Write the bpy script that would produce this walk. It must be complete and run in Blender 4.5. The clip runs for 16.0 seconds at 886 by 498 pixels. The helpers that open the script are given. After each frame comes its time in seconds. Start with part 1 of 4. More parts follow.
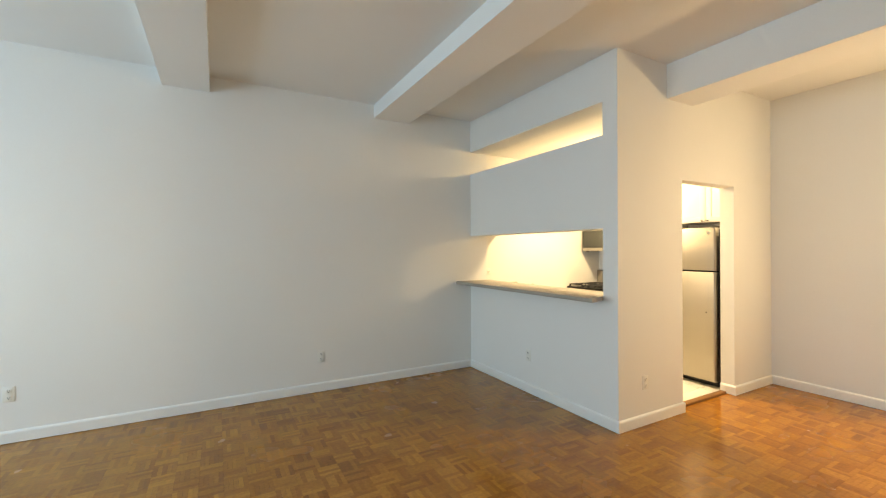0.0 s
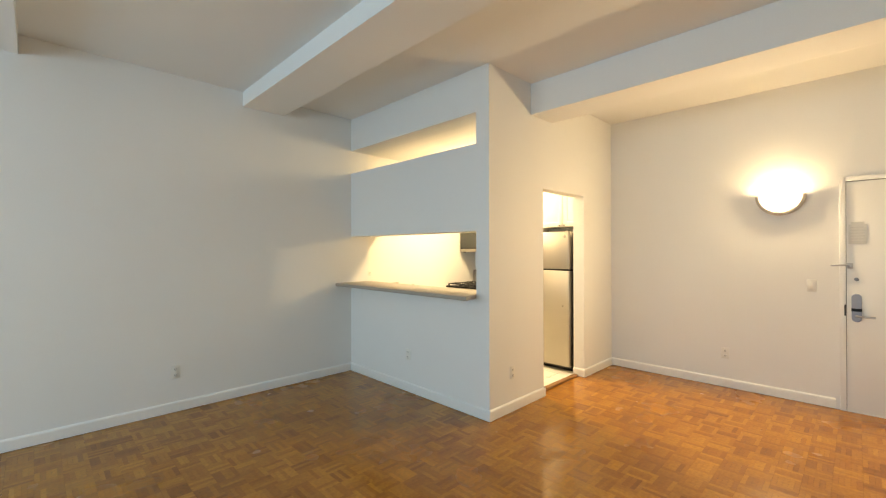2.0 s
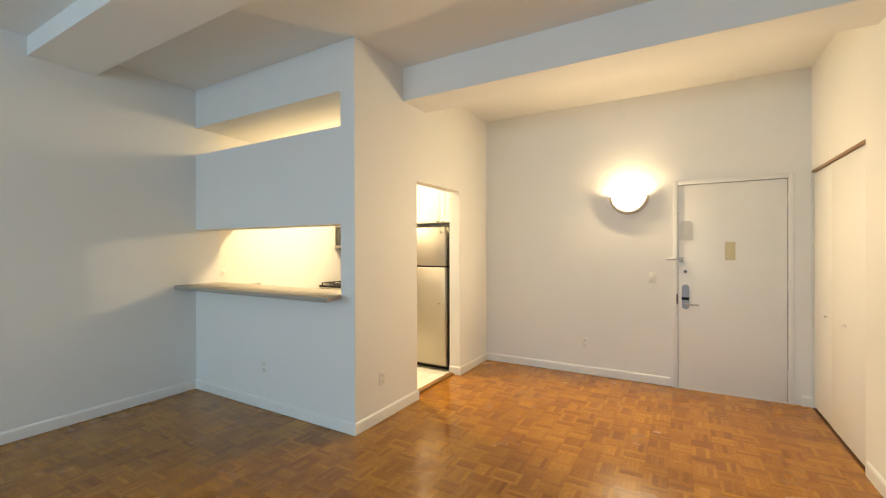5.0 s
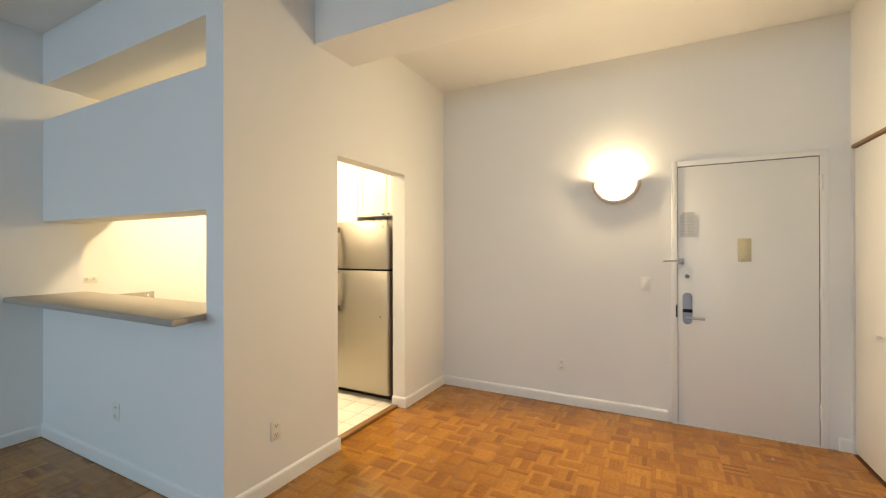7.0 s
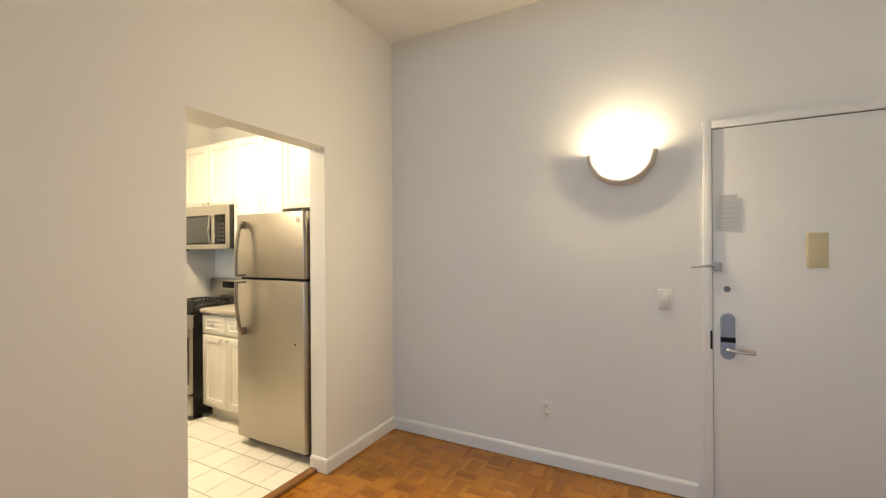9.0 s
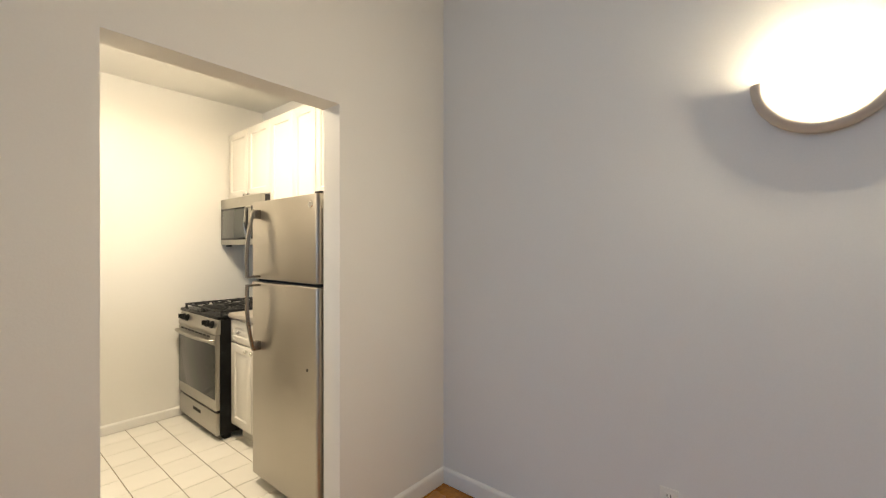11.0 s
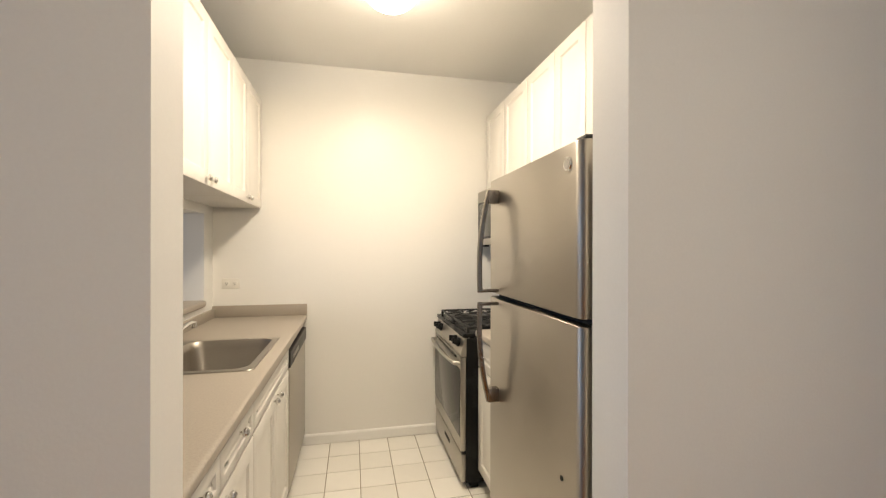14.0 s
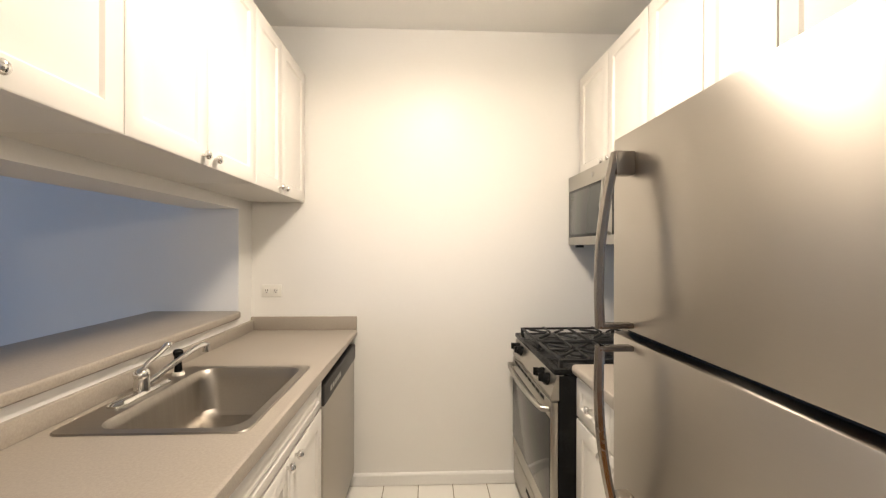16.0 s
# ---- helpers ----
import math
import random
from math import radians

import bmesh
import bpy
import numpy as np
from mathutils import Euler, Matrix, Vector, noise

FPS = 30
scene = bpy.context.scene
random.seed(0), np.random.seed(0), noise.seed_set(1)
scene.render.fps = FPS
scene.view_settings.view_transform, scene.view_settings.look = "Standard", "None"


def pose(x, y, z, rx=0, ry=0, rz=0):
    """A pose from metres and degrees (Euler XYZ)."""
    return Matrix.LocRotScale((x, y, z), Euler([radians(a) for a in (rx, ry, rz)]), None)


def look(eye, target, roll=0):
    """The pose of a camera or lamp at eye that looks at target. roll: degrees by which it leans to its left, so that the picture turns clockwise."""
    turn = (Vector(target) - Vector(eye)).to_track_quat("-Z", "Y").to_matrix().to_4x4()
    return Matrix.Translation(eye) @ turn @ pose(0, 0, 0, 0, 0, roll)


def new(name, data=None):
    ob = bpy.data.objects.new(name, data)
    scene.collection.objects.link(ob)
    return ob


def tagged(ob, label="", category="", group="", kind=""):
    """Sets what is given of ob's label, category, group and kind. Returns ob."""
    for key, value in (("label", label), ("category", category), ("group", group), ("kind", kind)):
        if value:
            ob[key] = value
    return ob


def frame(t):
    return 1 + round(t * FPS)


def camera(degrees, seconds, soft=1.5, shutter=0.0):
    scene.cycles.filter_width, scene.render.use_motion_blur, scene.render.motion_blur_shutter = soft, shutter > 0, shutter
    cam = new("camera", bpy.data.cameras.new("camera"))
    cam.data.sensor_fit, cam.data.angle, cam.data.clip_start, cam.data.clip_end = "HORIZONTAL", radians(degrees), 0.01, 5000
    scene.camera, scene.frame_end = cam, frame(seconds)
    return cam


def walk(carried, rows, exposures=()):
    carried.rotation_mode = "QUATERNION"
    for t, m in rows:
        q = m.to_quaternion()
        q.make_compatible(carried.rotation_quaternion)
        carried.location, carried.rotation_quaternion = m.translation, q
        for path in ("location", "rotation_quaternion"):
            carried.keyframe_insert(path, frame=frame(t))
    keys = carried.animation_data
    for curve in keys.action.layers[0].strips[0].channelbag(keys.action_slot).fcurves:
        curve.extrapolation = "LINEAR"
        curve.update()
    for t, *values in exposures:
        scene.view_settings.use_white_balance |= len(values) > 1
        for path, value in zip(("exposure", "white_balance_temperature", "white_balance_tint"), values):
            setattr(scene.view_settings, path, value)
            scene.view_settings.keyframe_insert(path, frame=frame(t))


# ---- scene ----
cam = camera(94.3, 16.0, soft=1.25)
PATH = [
    (0, (0.078, 0.161, 1.454), (1.044, 1.912, 1.458), -0.2),
    (0.5, (0.078, 0.155, 1.455), (1.165, 1.834, 1.459), -0.2),
    (1, (0.095, 0.157, 1.462), (1.297, 1.756, 1.463), -0.2),
    (1.5, (0.1, 0.148, 1.46), (1.412, 1.657, 1.463), -0.1),
    (2, (0.116, 0.137, 1.454), (1.526, 1.555, 1.461), -0.1),
    (2.5, (0.129, 0.13, 1.457), (1.622, 1.46, 1.463), -0.1),
    (3, (0.148, 0.119, 1.459), (1.712, 1.365, 1.464), -0.0),
    (3.5, (0.146, 0.126, 1.451), (1.776, 1.286, 1.458), -0.1),
    (4, (0.184, 0.123, 1.449), (1.86, 1.214, 1.453), -0.2),
    (6.5, (1.221, 0.319, 1.406), (2.987, 1.258, 1.404), -0.0),
    (7, (1.497, 0.344, 1.407), (3.269, 1.27, 1.41), -0.1),
    (7.5, (1.776, 0.388, 1.403), (3.555, 1.302, 1.405), -0.1),
    (8, (2.048, 0.417, 1.418), (3.828, 1.33, 1.416), -0.1),
    (8.5, (2.339, 0.433, 1.421), (4.118, 1.347, 1.417), -0.3),
    (10.8, (3.368, 0.71, 1.401), (4.948, 1.936, 1.404), -0.0),
    (11, (3.425, 0.751, 1.405), (4.958, 2.035, 1.401), 0.0),
    (11.5, (3.564, 0.844, 1.41), (4.945, 2.291, 1.409), -0.1),
    (12, (3.717, 0.985, 1.401), (4.901, 2.597, 1.403), 0.0),
    (12.5, (3.861, 1.108, 1.398), (4.842, 2.851, 1.406), -0.1),
    (13, (3.928, 1.254, 1.405), (4.714, 3.093, 1.405), -0.2),
    (13.5, (3.983, 1.422, 1.402), (4.568, 3.334, 1.403), 0.0),
    (14, (4.024, 1.597, 1.402), (4.453, 3.551, 1.401), 0.1),
    (14.5, (4.073, 1.788, 1.405), (4.389, 3.763, 1.398), 0.1),
    (15, (4.095, 1.938, 1.401), (4.323, 3.925, 1.399), 0.1),
    (15.5, (4.116, 2.101, 1.406), (4.267, 4.095, 1.404), 0.1),
    (16, (4.114, 2.205, 1.412), (4.197, 4.204, 1.409), 0.1),
]
EXPOSURES = [
    (0, 1.03, 11200, 9), (4, 0.94, 10300, 7), (8.5, 0.60, 8300, 7), (11, 0.24, 7200, 8),
    (12.5, 0.15, 6900, 9), (14, 0.05, 6800, 11), (16, 0.10, 6500, 14),
]
walk(cam, [(t, look(eye, target, roll)) for t, eye, target, roll in PATH], EXPOSURES)

# ---- light ----
world = bpy.data.worlds.new("world")
scene.world = world
world.use_nodes = True
wn = world.node_tree.nodes
sky = wn.new("ShaderNodeTexSky")
sky.sky_type, sky.sun_disc = "NISHITA", False
sky.sun_elevation, sky.sun_rotation = radians(35), radians(200)
world.node_tree.links.new(sky.outputs[0], wn["Background"].inputs[0])
wn["Background"].inputs[1].default_value = 0.10

DAY_POWER = 98.0       # skylight through the west window
SCONCE_GLOW = 215.0      # the sconce's bowl
KITCHEN_GLOW = 24.5    # the kitchen's ceiling dome
win = bpy.data.lights.new("window_light", "AREA")
win.shape, win.size, win.size_y, win.energy = "RECTANGLE", 4.3, 1.5, DAY_POWER
win.color = (0.28, 0.55, 1.0)
wl = new("window_light", win)
wl.matrix_world = look((-4.08, 1.95, 1.62), (5.0, 1.95, 1.62))

disc = bpy.data.lights.new("kitchen_light", "AREA")      # the dome's downward light
disc.shape, disc.size, disc.energy, disc.color = "DISK", 0.26, 24.0, (1.0, 0.88, 0.71)
dl = new("kitchen_light", disc)
dl.matrix_world = look((4.195, 3.51, 2.505), (4.195, 3.5101, 0))

# ---- materials ----


def material(name, color, rough=0.5, metal=0.0, coat=0.0):
    m = bpy.data.materials.new(name)
    m.use_nodes = True
    b = m.node_tree.nodes["Principled BSDF"]
    b.inputs["Base Color"].default_value = (*color, 1)
    b.inputs["Roughness"].default_value = rough
    b.inputs["Metallic"].default_value = metal
    b.inputs["Coat Weight"].default_value = coat
    return m


def vary(m, color, amount=0.1, scale=3.0, grain=60.0, bump=0.1, stretch=(1, 1, 1), rough=None, distance=0.002, bevel=0.0):
    """Colour drifts at two scales, roughness varies, and a fine relief lies on the surface."""
    n, l = m.node_tree.nodes, m.node_tree.links
    b = n["Principled BSDF"]
    co = n.new("ShaderNodeTexCoord")
    mp = n.new("ShaderNodeMapping")
    mp.inputs["Scale"].default_value = stretch
    l.new(co.outputs["Object"], mp.inputs[0])
    big, fine = n.new("ShaderNodeTexNoise"), n.new("ShaderNodeTexNoise")
    big.inputs["Scale"].default_value, fine.inputs["Scale"].default_value = scale, grain
    big.inputs["Detail"].default_value, fine.inputs["Detail"].default_value = 3, 4
    l.new(mp.outputs[0], big.inputs["Vector"])
    l.new(mp.outputs[0], fine.inputs["Vector"])
    mix = n.new("ShaderNodeMath")
    mix.operation = "MULTIPLY_ADD"
    mix.inputs[1].default_value = 0.6
    l.new(big.outputs["Fac"], mix.inputs[0])
    part = n.new("ShaderNodeMath")
    part.operation = "MULTIPLY"
    part.inputs[1].default_value = 0.4
    l.new(fine.outputs["Fac"], part.inputs[0])
    l.new(part.outputs[0], mix.inputs[2])
    ramp = n.new("ShaderNodeValToRGB")
    ramp.color_ramp.elements[0].position, ramp.color_ramp.elements[1].position = 0.3, 0.7
    ramp.color_ramp.elements[0].color = (*[c * (1 - amount) for c in color], 1)
    ramp.color_ramp.elements[1].color = (*[min(1, c * (1 + amount)) for c in color], 1)
    l.new(mix.outputs[0], ramp.inputs[0])
    l.new(ramp.outputs[0], b.inputs["Base Color"])
    if rough:
        rr = n.new("ShaderNodeMapRange")
        rr.inputs["To Min"].default_value, rr.inputs["To Max"].default_value = rough
        l.new(mix.outputs[0], rr.inputs["Value"])
        l.new(rr.outputs[0], b.inputs["Roughness"])
    bp = n.new("ShaderNodeBump")
    bp.inputs["Strength"].default_value, bp.inputs["Distance"].default_value = bump, distance
    l.new(fine.outputs["Fac"], bp.inputs["Height"])
    if bevel:
        bv = n.new("ShaderNodeBevel")
        bv.samples = 3
        bv.inputs["Radius"].default_value = bevel
        l.new(bv.outputs[0], bp.inputs["Normal"])
    l.new(bp.outputs[0], b.inputs["Normal"])
    return m


def painted(name, color, rough=0.55, amount=0.025, bump=0.12, grain=140.0, bevel=0.0):
    return vary(material(name, color, rough), color, amount, 0.9, grain, bump, rough=(rough - 0.06, rough + 0.08), bevel=bevel)


def glowing(name, color, strength):
    m = material(name, color, 0.4)
    b = m.node_tree.nodes["Principled BSDF"]
    b.inputs["Emission Color"].default_value = (*color, 1)
    b.inputs["Emission Strength"].default_value = strength
    return m


WALL = painted("wall_paint", (0.80, 0.79, 0.76), 0.62)
KWALL = painted("kitchen_gloss_paint", (0.82, 0.805, 0.765), 0.30, amount=0.008, bump=0.02, grain=40)
KWALL.node_tree.nodes["Principled BSDF"].inputs["Specular IOR Level"].default_value = 0.14
CEIL = painted("ceiling_paint", (0.83, 0.82, 0.79), 0.8, bump=0.2, bevel=0.006)
TRIM = painted("trim_gloss", (0.82, 0.81, 0.78), 0.3, bump=0.08, grain=60)
DOORP = painted("door_paint", (0.80, 0.79, 0.76), 0.42, bump=0.25, grain=220)
CABW = painted("cabinet_white", (0.74, 0.715, 0.665), 0.33, amount=0.015, bump=0.02)
PLATE = material("plate_plastic", (0.78, 0.76, 0.70), 0.35)
IVORY = vary(material("ivory_plastic", (0.60, 0.52, 0.33), 0.45), (0.60, 0.52, 0.33), 0.08, 8, 90, 0.05)
BLACKSPEC = 0.12
# near-black for dark parts, and for shade painted into gaps
DARK = material("dark_part_gap_shade", (0.015, 0.013, 0.012), 0.8)
BLACK = vary(material("black_enamel", (0.012, 0.012, 0.012), 0.25), (0.012, 0.012, 0.012), 0.3, 6, 200, 0.03, rough=(0.18, 0.35))
BLACK.node_tree.nodes["Principled BSDF"].inputs["Specular IOR Level"].default_value = BLACKSPEC
IRON = vary(material("cast_iron", (0.014, 0.014, 0.014), 0.6), (0.014, 0.014, 0.014), 0.4, 12, 260, 0.4, rough=(0.5, 0.7))
STEEL = vary(material("brushed_steel", (0.44, 0.405, 0.36), 0.3, 1.0), (0.445, 0.412, 0.365), 0.015, 1.2, 40, 0.0,
             (1, 1, 6), (0.33, 0.36), 0.0006)
# the brushing runs level, so the sheen spreads up and down
grainway = STEEL.node_tree.nodes.new("ShaderNodeTangent")
grainway.direction_type, grainway.axis = "RADIAL", "Z"
STEEL.node_tree.links.new(grainway.outputs[0], STEEL.node_tree.nodes["Principled BSDF"].inputs["Tangent"])
STEEL.node_tree.nodes["Principled BSDF"].inputs["Anisotropic"].default_value = 0.8
STEEL.node_tree.nodes["Principled BSDF"].inputs["Anisotropic Rotation"].default_value = 0.25
STEELH = vary(material("brushed_steel_across", (0.44, 0.42, 0.38), 0.3, 1.0), (0.44, 0.42, 0.38), 0.02, 1.2, 40, 0.0,
              (1, 6, 1), (0.28, 0.33), 0.0006)
SINKM = vary(material("sink_steel", (0.36, 0.33, 0.29), 0.3, 1.0), (0.36, 0.33, 0.29), 0.08, 4, 150, 0.06, (1, 14, 1), (0.34, 0.44), 0.0006)
# the steel again, toned down: the handles' shading is put into the colour
HANDLE = vary(material("shaded_handle_steel", (0.33, 0.30, 0.265), 0.28, 1.0), (0.33, 0.30, 0.265), 0.03, 3, 60, 0.0, (1, 1, 1), (0.24, 0.30), 0.0006)
CHROME = material("chrome", (0.75, 0.74, 0.72), 0.08, 1.0)
PEWTER = material("dull_pewter", (0.20, 0.19, 0.18), 0.45, 1.0)
NICKEL = material("nickel", (0.45, 0.44, 0.43), 0.3, 1.0)
GREYM = vary(material("fridge_side", (0.022, 0.020, 0.019), 0.5), (0.022, 0.020, 0.019), 0.12, 6, 300, 0.2, rough=(0.4, 0.55))
GLASSD = material("oven_glass", (0.02, 0.021, 0.02), 0.12, 0.0, 0.0)
GLASSG = material("microwave_window", (0.05, 0.055, 0.052), 0.16, 0.0, 0.0)
LAMIN = vary(material("laminate", (0.36, 0.317, 0.266), 0.42), (0.36, 0.317, 0.266), 0.13, 150, 480, 0.04, rough=(0.36, 0.5))
GROUT = vary(material("grout", (0.24, 0.19, 0.12), 0.85), (0.24, 0.19, 0.12), 0.3, 4, 90, 0.2)
SUBFL = material("subfloor", (0.14, 0.06, 0.02), 0.8)
OAK = vary(material("threshold_oak", (0.26, 0.12, 0.04), 0.4), (0.26, 0.12, 0.04), 0.25, 4, 30, 0.1, (1, 12, 12), (0.3, 0.5))
PLAST = painted("sconce_plaster", (0.62, 0.56, 0.47), 0.6)
BLUEG = material("lock_grey_plastic", (0.27, 0.31, 0.40), 0.35)
PAPER = vary(material("paper_grey", (0.63, 0.63, 0.61), 0.6), (0.63, 0.63, 0.61), 0.06, 10, 60, 0.05)
INK = material("paper_print", (0.555, 0.555, 0.54), 0.7)
SCON = glowing("sconce_glass", (1.0, 0.885, 0.71), SCONCE_GLOW)
DOME = glowing("dome_glass", (1.0, 0.88, 0.71), KITCHEN_GLOW)


def pieces_material(name, low, high, rough, grain_scale, grain_stretch, bump, dark=0.0, block=0.0, grainy=0.55):
    """A surface whose pieces each take a tone of their own, with grain within the piece."""
    m = material(name, high, rough)
    n, l = m.node_tree.nodes, m.node_tree.links
    b = n["Principled BSDF"]
    geo, info = n.new("ShaderNodeNewGeometry"), n.new("ShaderNodeObjectInfo")
    add = n.new("ShaderNodeMath")
    add.operation = "ADD"
    if block:
        snap, cell, share = n.new("ShaderNodeVectorMath"), n.new("ShaderNodeTexWhiteNoise"), n.new("ShaderNodeMath")
        snap.operation, share.operation = "SNAP", "MULTIPLY_ADD"
        snap.inputs[1].default_value = (block, block, 10)
        off = n.new("ShaderNodeVectorMath")
        off.operation = "SUBTRACT"
        off.inputs[1].default_value = (-4.1, -0.84, -5)
        l.new(geo.outputs["Position"], off.inputs[0])
        l.new(off.outputs[0], snap.inputs[0])
        l.new(snap.outputs[0], cell.inputs["Vector"])
        share.inputs[1].default_value = 0.4
        l.new(cell.outputs["Value"], share.inputs[0])
    l.new(geo.outputs["Random Per Island"], add.inputs[0])
    l.new(info.outputs["Random"], add.inputs[1])
    fr = n.new("ShaderNodeMath")
    fr.operation = "FRACT"
    l.new(add.outputs[0], fr.inputs[0])
    ramp = n.new("ShaderNodeValToRGB")
    e = ramp.color_ramp.elements
    e[0].position, e[0].color = 0.0, (*low, 1)
    e[1].position, e[1].color = 1.0, (*high, 1)
    if dark:
        a = e.new(dark)
        a.color = (*[0.45 * x + 0.55 * y for x, y in zip(low, high)], 1)
        a = e.new(dark * 2.5)
        a.color = (*[0.22 * x + 0.78 * y for x, y in zip(low, high)], 1)
    if block:
        own = n.new("ShaderNodeMath")
        own.operation = "MULTIPLY"
        own.inputs[1].default_value = 0.6
        l.new(fr.outputs[0], own.inputs[0])
        l.new(own.outputs[0], share.inputs[2])
        l.new(share.outputs[0], ramp.inputs[0])
    else:
        l.new(fr.outputs[0], ramp.inputs[0])
    co, mp = n.new("ShaderNodeTexCoord"), n.new("ShaderNodeMapping")
    mp.inputs["Scale"].default_value = grain_stretch
    l.new(co.outputs["Object"], mp.inputs[0])
    g, w = n.new("ShaderNodeTexNoise"), n.new("ShaderNodeTexNoise")
    g.inputs["Scale"].default_value, g.inputs["Detail"].default_value = grain_scale, 5
    w.inputs["Scale"].default_value, w.inputs["Detail"].default_value = 1.7, 3
    l.new(mp.outputs[0], g.inputs["Vector"])
    l.new(geo.outputs["Position"], w.inputs["Vector"])
    mul = n.new("ShaderNodeMix")
    mul.data_type, mul.blend_type = "RGBA", "MULTIPLY"
    mul.inputs["Factor"].default_value = grainy
    l.new(ramp.outputs[0], mul.inputs["A"])
    gr = n.new("ShaderNodeMapRange")
    gr.inputs["From Min"].default_value, gr.inputs["From Max"].default_value = 0.3, 0.7
    gr.inputs["To Min"].default_value, gr.inputs["To Max"].default_value = 0.62, 1.15
    l.new(g.outputs["Fac"], gr.inputs["Value"])
    l.new(gr.outputs[0], mul.inputs["B"])
    l.new(mul.outputs["Result"], b.inputs["Base Color"])
    rr = n.new("ShaderNodeMapRange")
    rr.inputs["From Min"].default_value, rr.inputs["From Max"].default_value = 0.3, 0.7
    rr.inputs["To Min"].default_value, rr.inputs["To Max"].default_value = rough - 0.07, rough + 0.12
    l.new(w.outputs["Fac"], rr.inputs["Value"])
    l.new(rr.outputs[0], b.inputs["Roughness"])
    bp = n.new("ShaderNodeBump")
    bp.inputs["Strength"].default_value, bp.inputs["Distance"].default_value = bump, 0.001
    l.new(g.outputs["Fac"], bp.inputs["Height"])
    l.new(bp.outputs[0], b.inputs["Normal"])
    return m


PARQ = pieces_material("parquet_oak", (0.250, 0.086, 0.012), (0.540, 0.226, 0.031), 0.19, 45, (1, 1, 1), 0.10, 0.0, 0.136, 0.5)
TILE = pieces_material("floor_tile", (0.82, 0.795, 0.73), (0.88, 0.855, 0.795), 0.40, 14, (1, 1, 1), 0.01, grainy=0.04)

# ---- mesh helpers ----


def add_box(bm, x0, x1, y0, y1, z0, z1, bevel=0.0, seg=2):
    g = bmesh.ops.create_cube(bm, size=1.0)
    vs = g["verts"]
    for v in vs:
        v.co = Vector(((x0 + x1) / 2 + v.co.x * (x1 - x0), (y0 + y1) / 2 + v.co.y * (y1 - y0), (z0 + z1) / 2 + v.co.z * (z1 - z0)))
    if bevel:
        es = list({e for v in vs for e in v.link_edges})
        bmesh.ops.bevel(bm, geom=es, offset=bevel, segments=seg, affect="EDGES", profile=0.5, clamp_overlap=True)


def add_cyl(bm, p, q, r0, r1=None, seg=20):
    p, q = Vector(p), Vector(q)
    d = q - p
    m = Matrix.Translation((p + q) / 2) @ d.to_track_quat("Z", "Y").to_matrix().to_4x4()
    bmesh.ops.create_cone(bm, cap_ends=True, segments=seg, radius1=r0, radius2=r0 if r1 is None else r1, depth=d.length, matrix=m)


def add_ball(bm, c, r, squash=(1, 1, 1), seg=16):
    m = Matrix.Translation(c) @ Matrix.Diagonal((*squash, 1))
    bmesh.ops.create_uvsphere(bm, u_segments=seg, v_segments=seg // 2 + 2, radius=r, matrix=m)


def finish(name, bm, mat, parent=None, smooth=False):
    me = bpy.data.meshes.new(name)
    bmesh.ops.recalc_face_normals(bm, faces=bm.faces)
    bm.to_mesh(me)
    bm.free()
    me.materials.append(mat)
    if smooth:
        me.shade_smooth()
        me.set_sharp_from_angle(angle=radians(38))
    ob = new(name, me)
    ob.parent = parent
    return ob


def boxes(name, mat, rows, parent=None, bevel=0.0, seg=2):
    bm = bmesh.new()
    for r in rows:
        add_box(bm, *r, bevel=bevel, seg=seg)
    return finish(name, bm, mat, parent, smooth=bevel > 0)


def tube(name, mat, points, radius, parent=None, taper=None, seg=12):
    """A round bar along a line of points."""
    bm = bmesh.new()
    pts = [Vector(p) for p in points]
    rings = []
    for i, p in enumerate(pts):
        d = (pts[min(i + 1, len(pts) - 1)] - pts[max(i - 1, 0)]).normalized()
        q = d.to_track_quat("Z", "Y")
        r = radius if taper is None else radius + (taper - radius) * i / (len(pts) - 1)
        rings.append([bm.verts.new(p + q @ Vector((r * math.cos(a), r * math.sin(a), 0))) for a in [2 * math.pi * k / seg for k in range(seg)]])
    for a, b in zip(rings, rings[1:]):
        for k in range(seg):
            bm.faces.new((a[k], a[(k + 1) % seg], b[(k + 1) % seg], b[k]))
    bm.faces.new(rings[0][::-1])
    bm.faces.new(rings[-1])
    return finish(name, bm, mat, parent, smooth=True)


def empty(name, x, y, z):
    ob = new(name)
    ob.location = (x, y, z)
    return ob


def structure(ob, label, category):
    return tagged(ob, label, category, kind="structure")


# ---- the plan ----
H, HK, FK = 3.05, 2.71, 0.01        # living ceiling, kitchen ceiling, kitchen floor
X0, XE, YS, YN = -4.1, 5.32, -0.84, 4.48
XP, XPK, YP, YPK, YK = 2.855, 3.098, 2.335, 2.463, 4.648
DL, DR, DH = 3.71, 4.573, 2.07      # kitchen doorway
PS, PZ0, PZ1, SZ0, SZ1 = 2.479, 1.034, 1.625, 2.39, 2.665   # pass-through and slot
T = 0.14
KX = 5.36

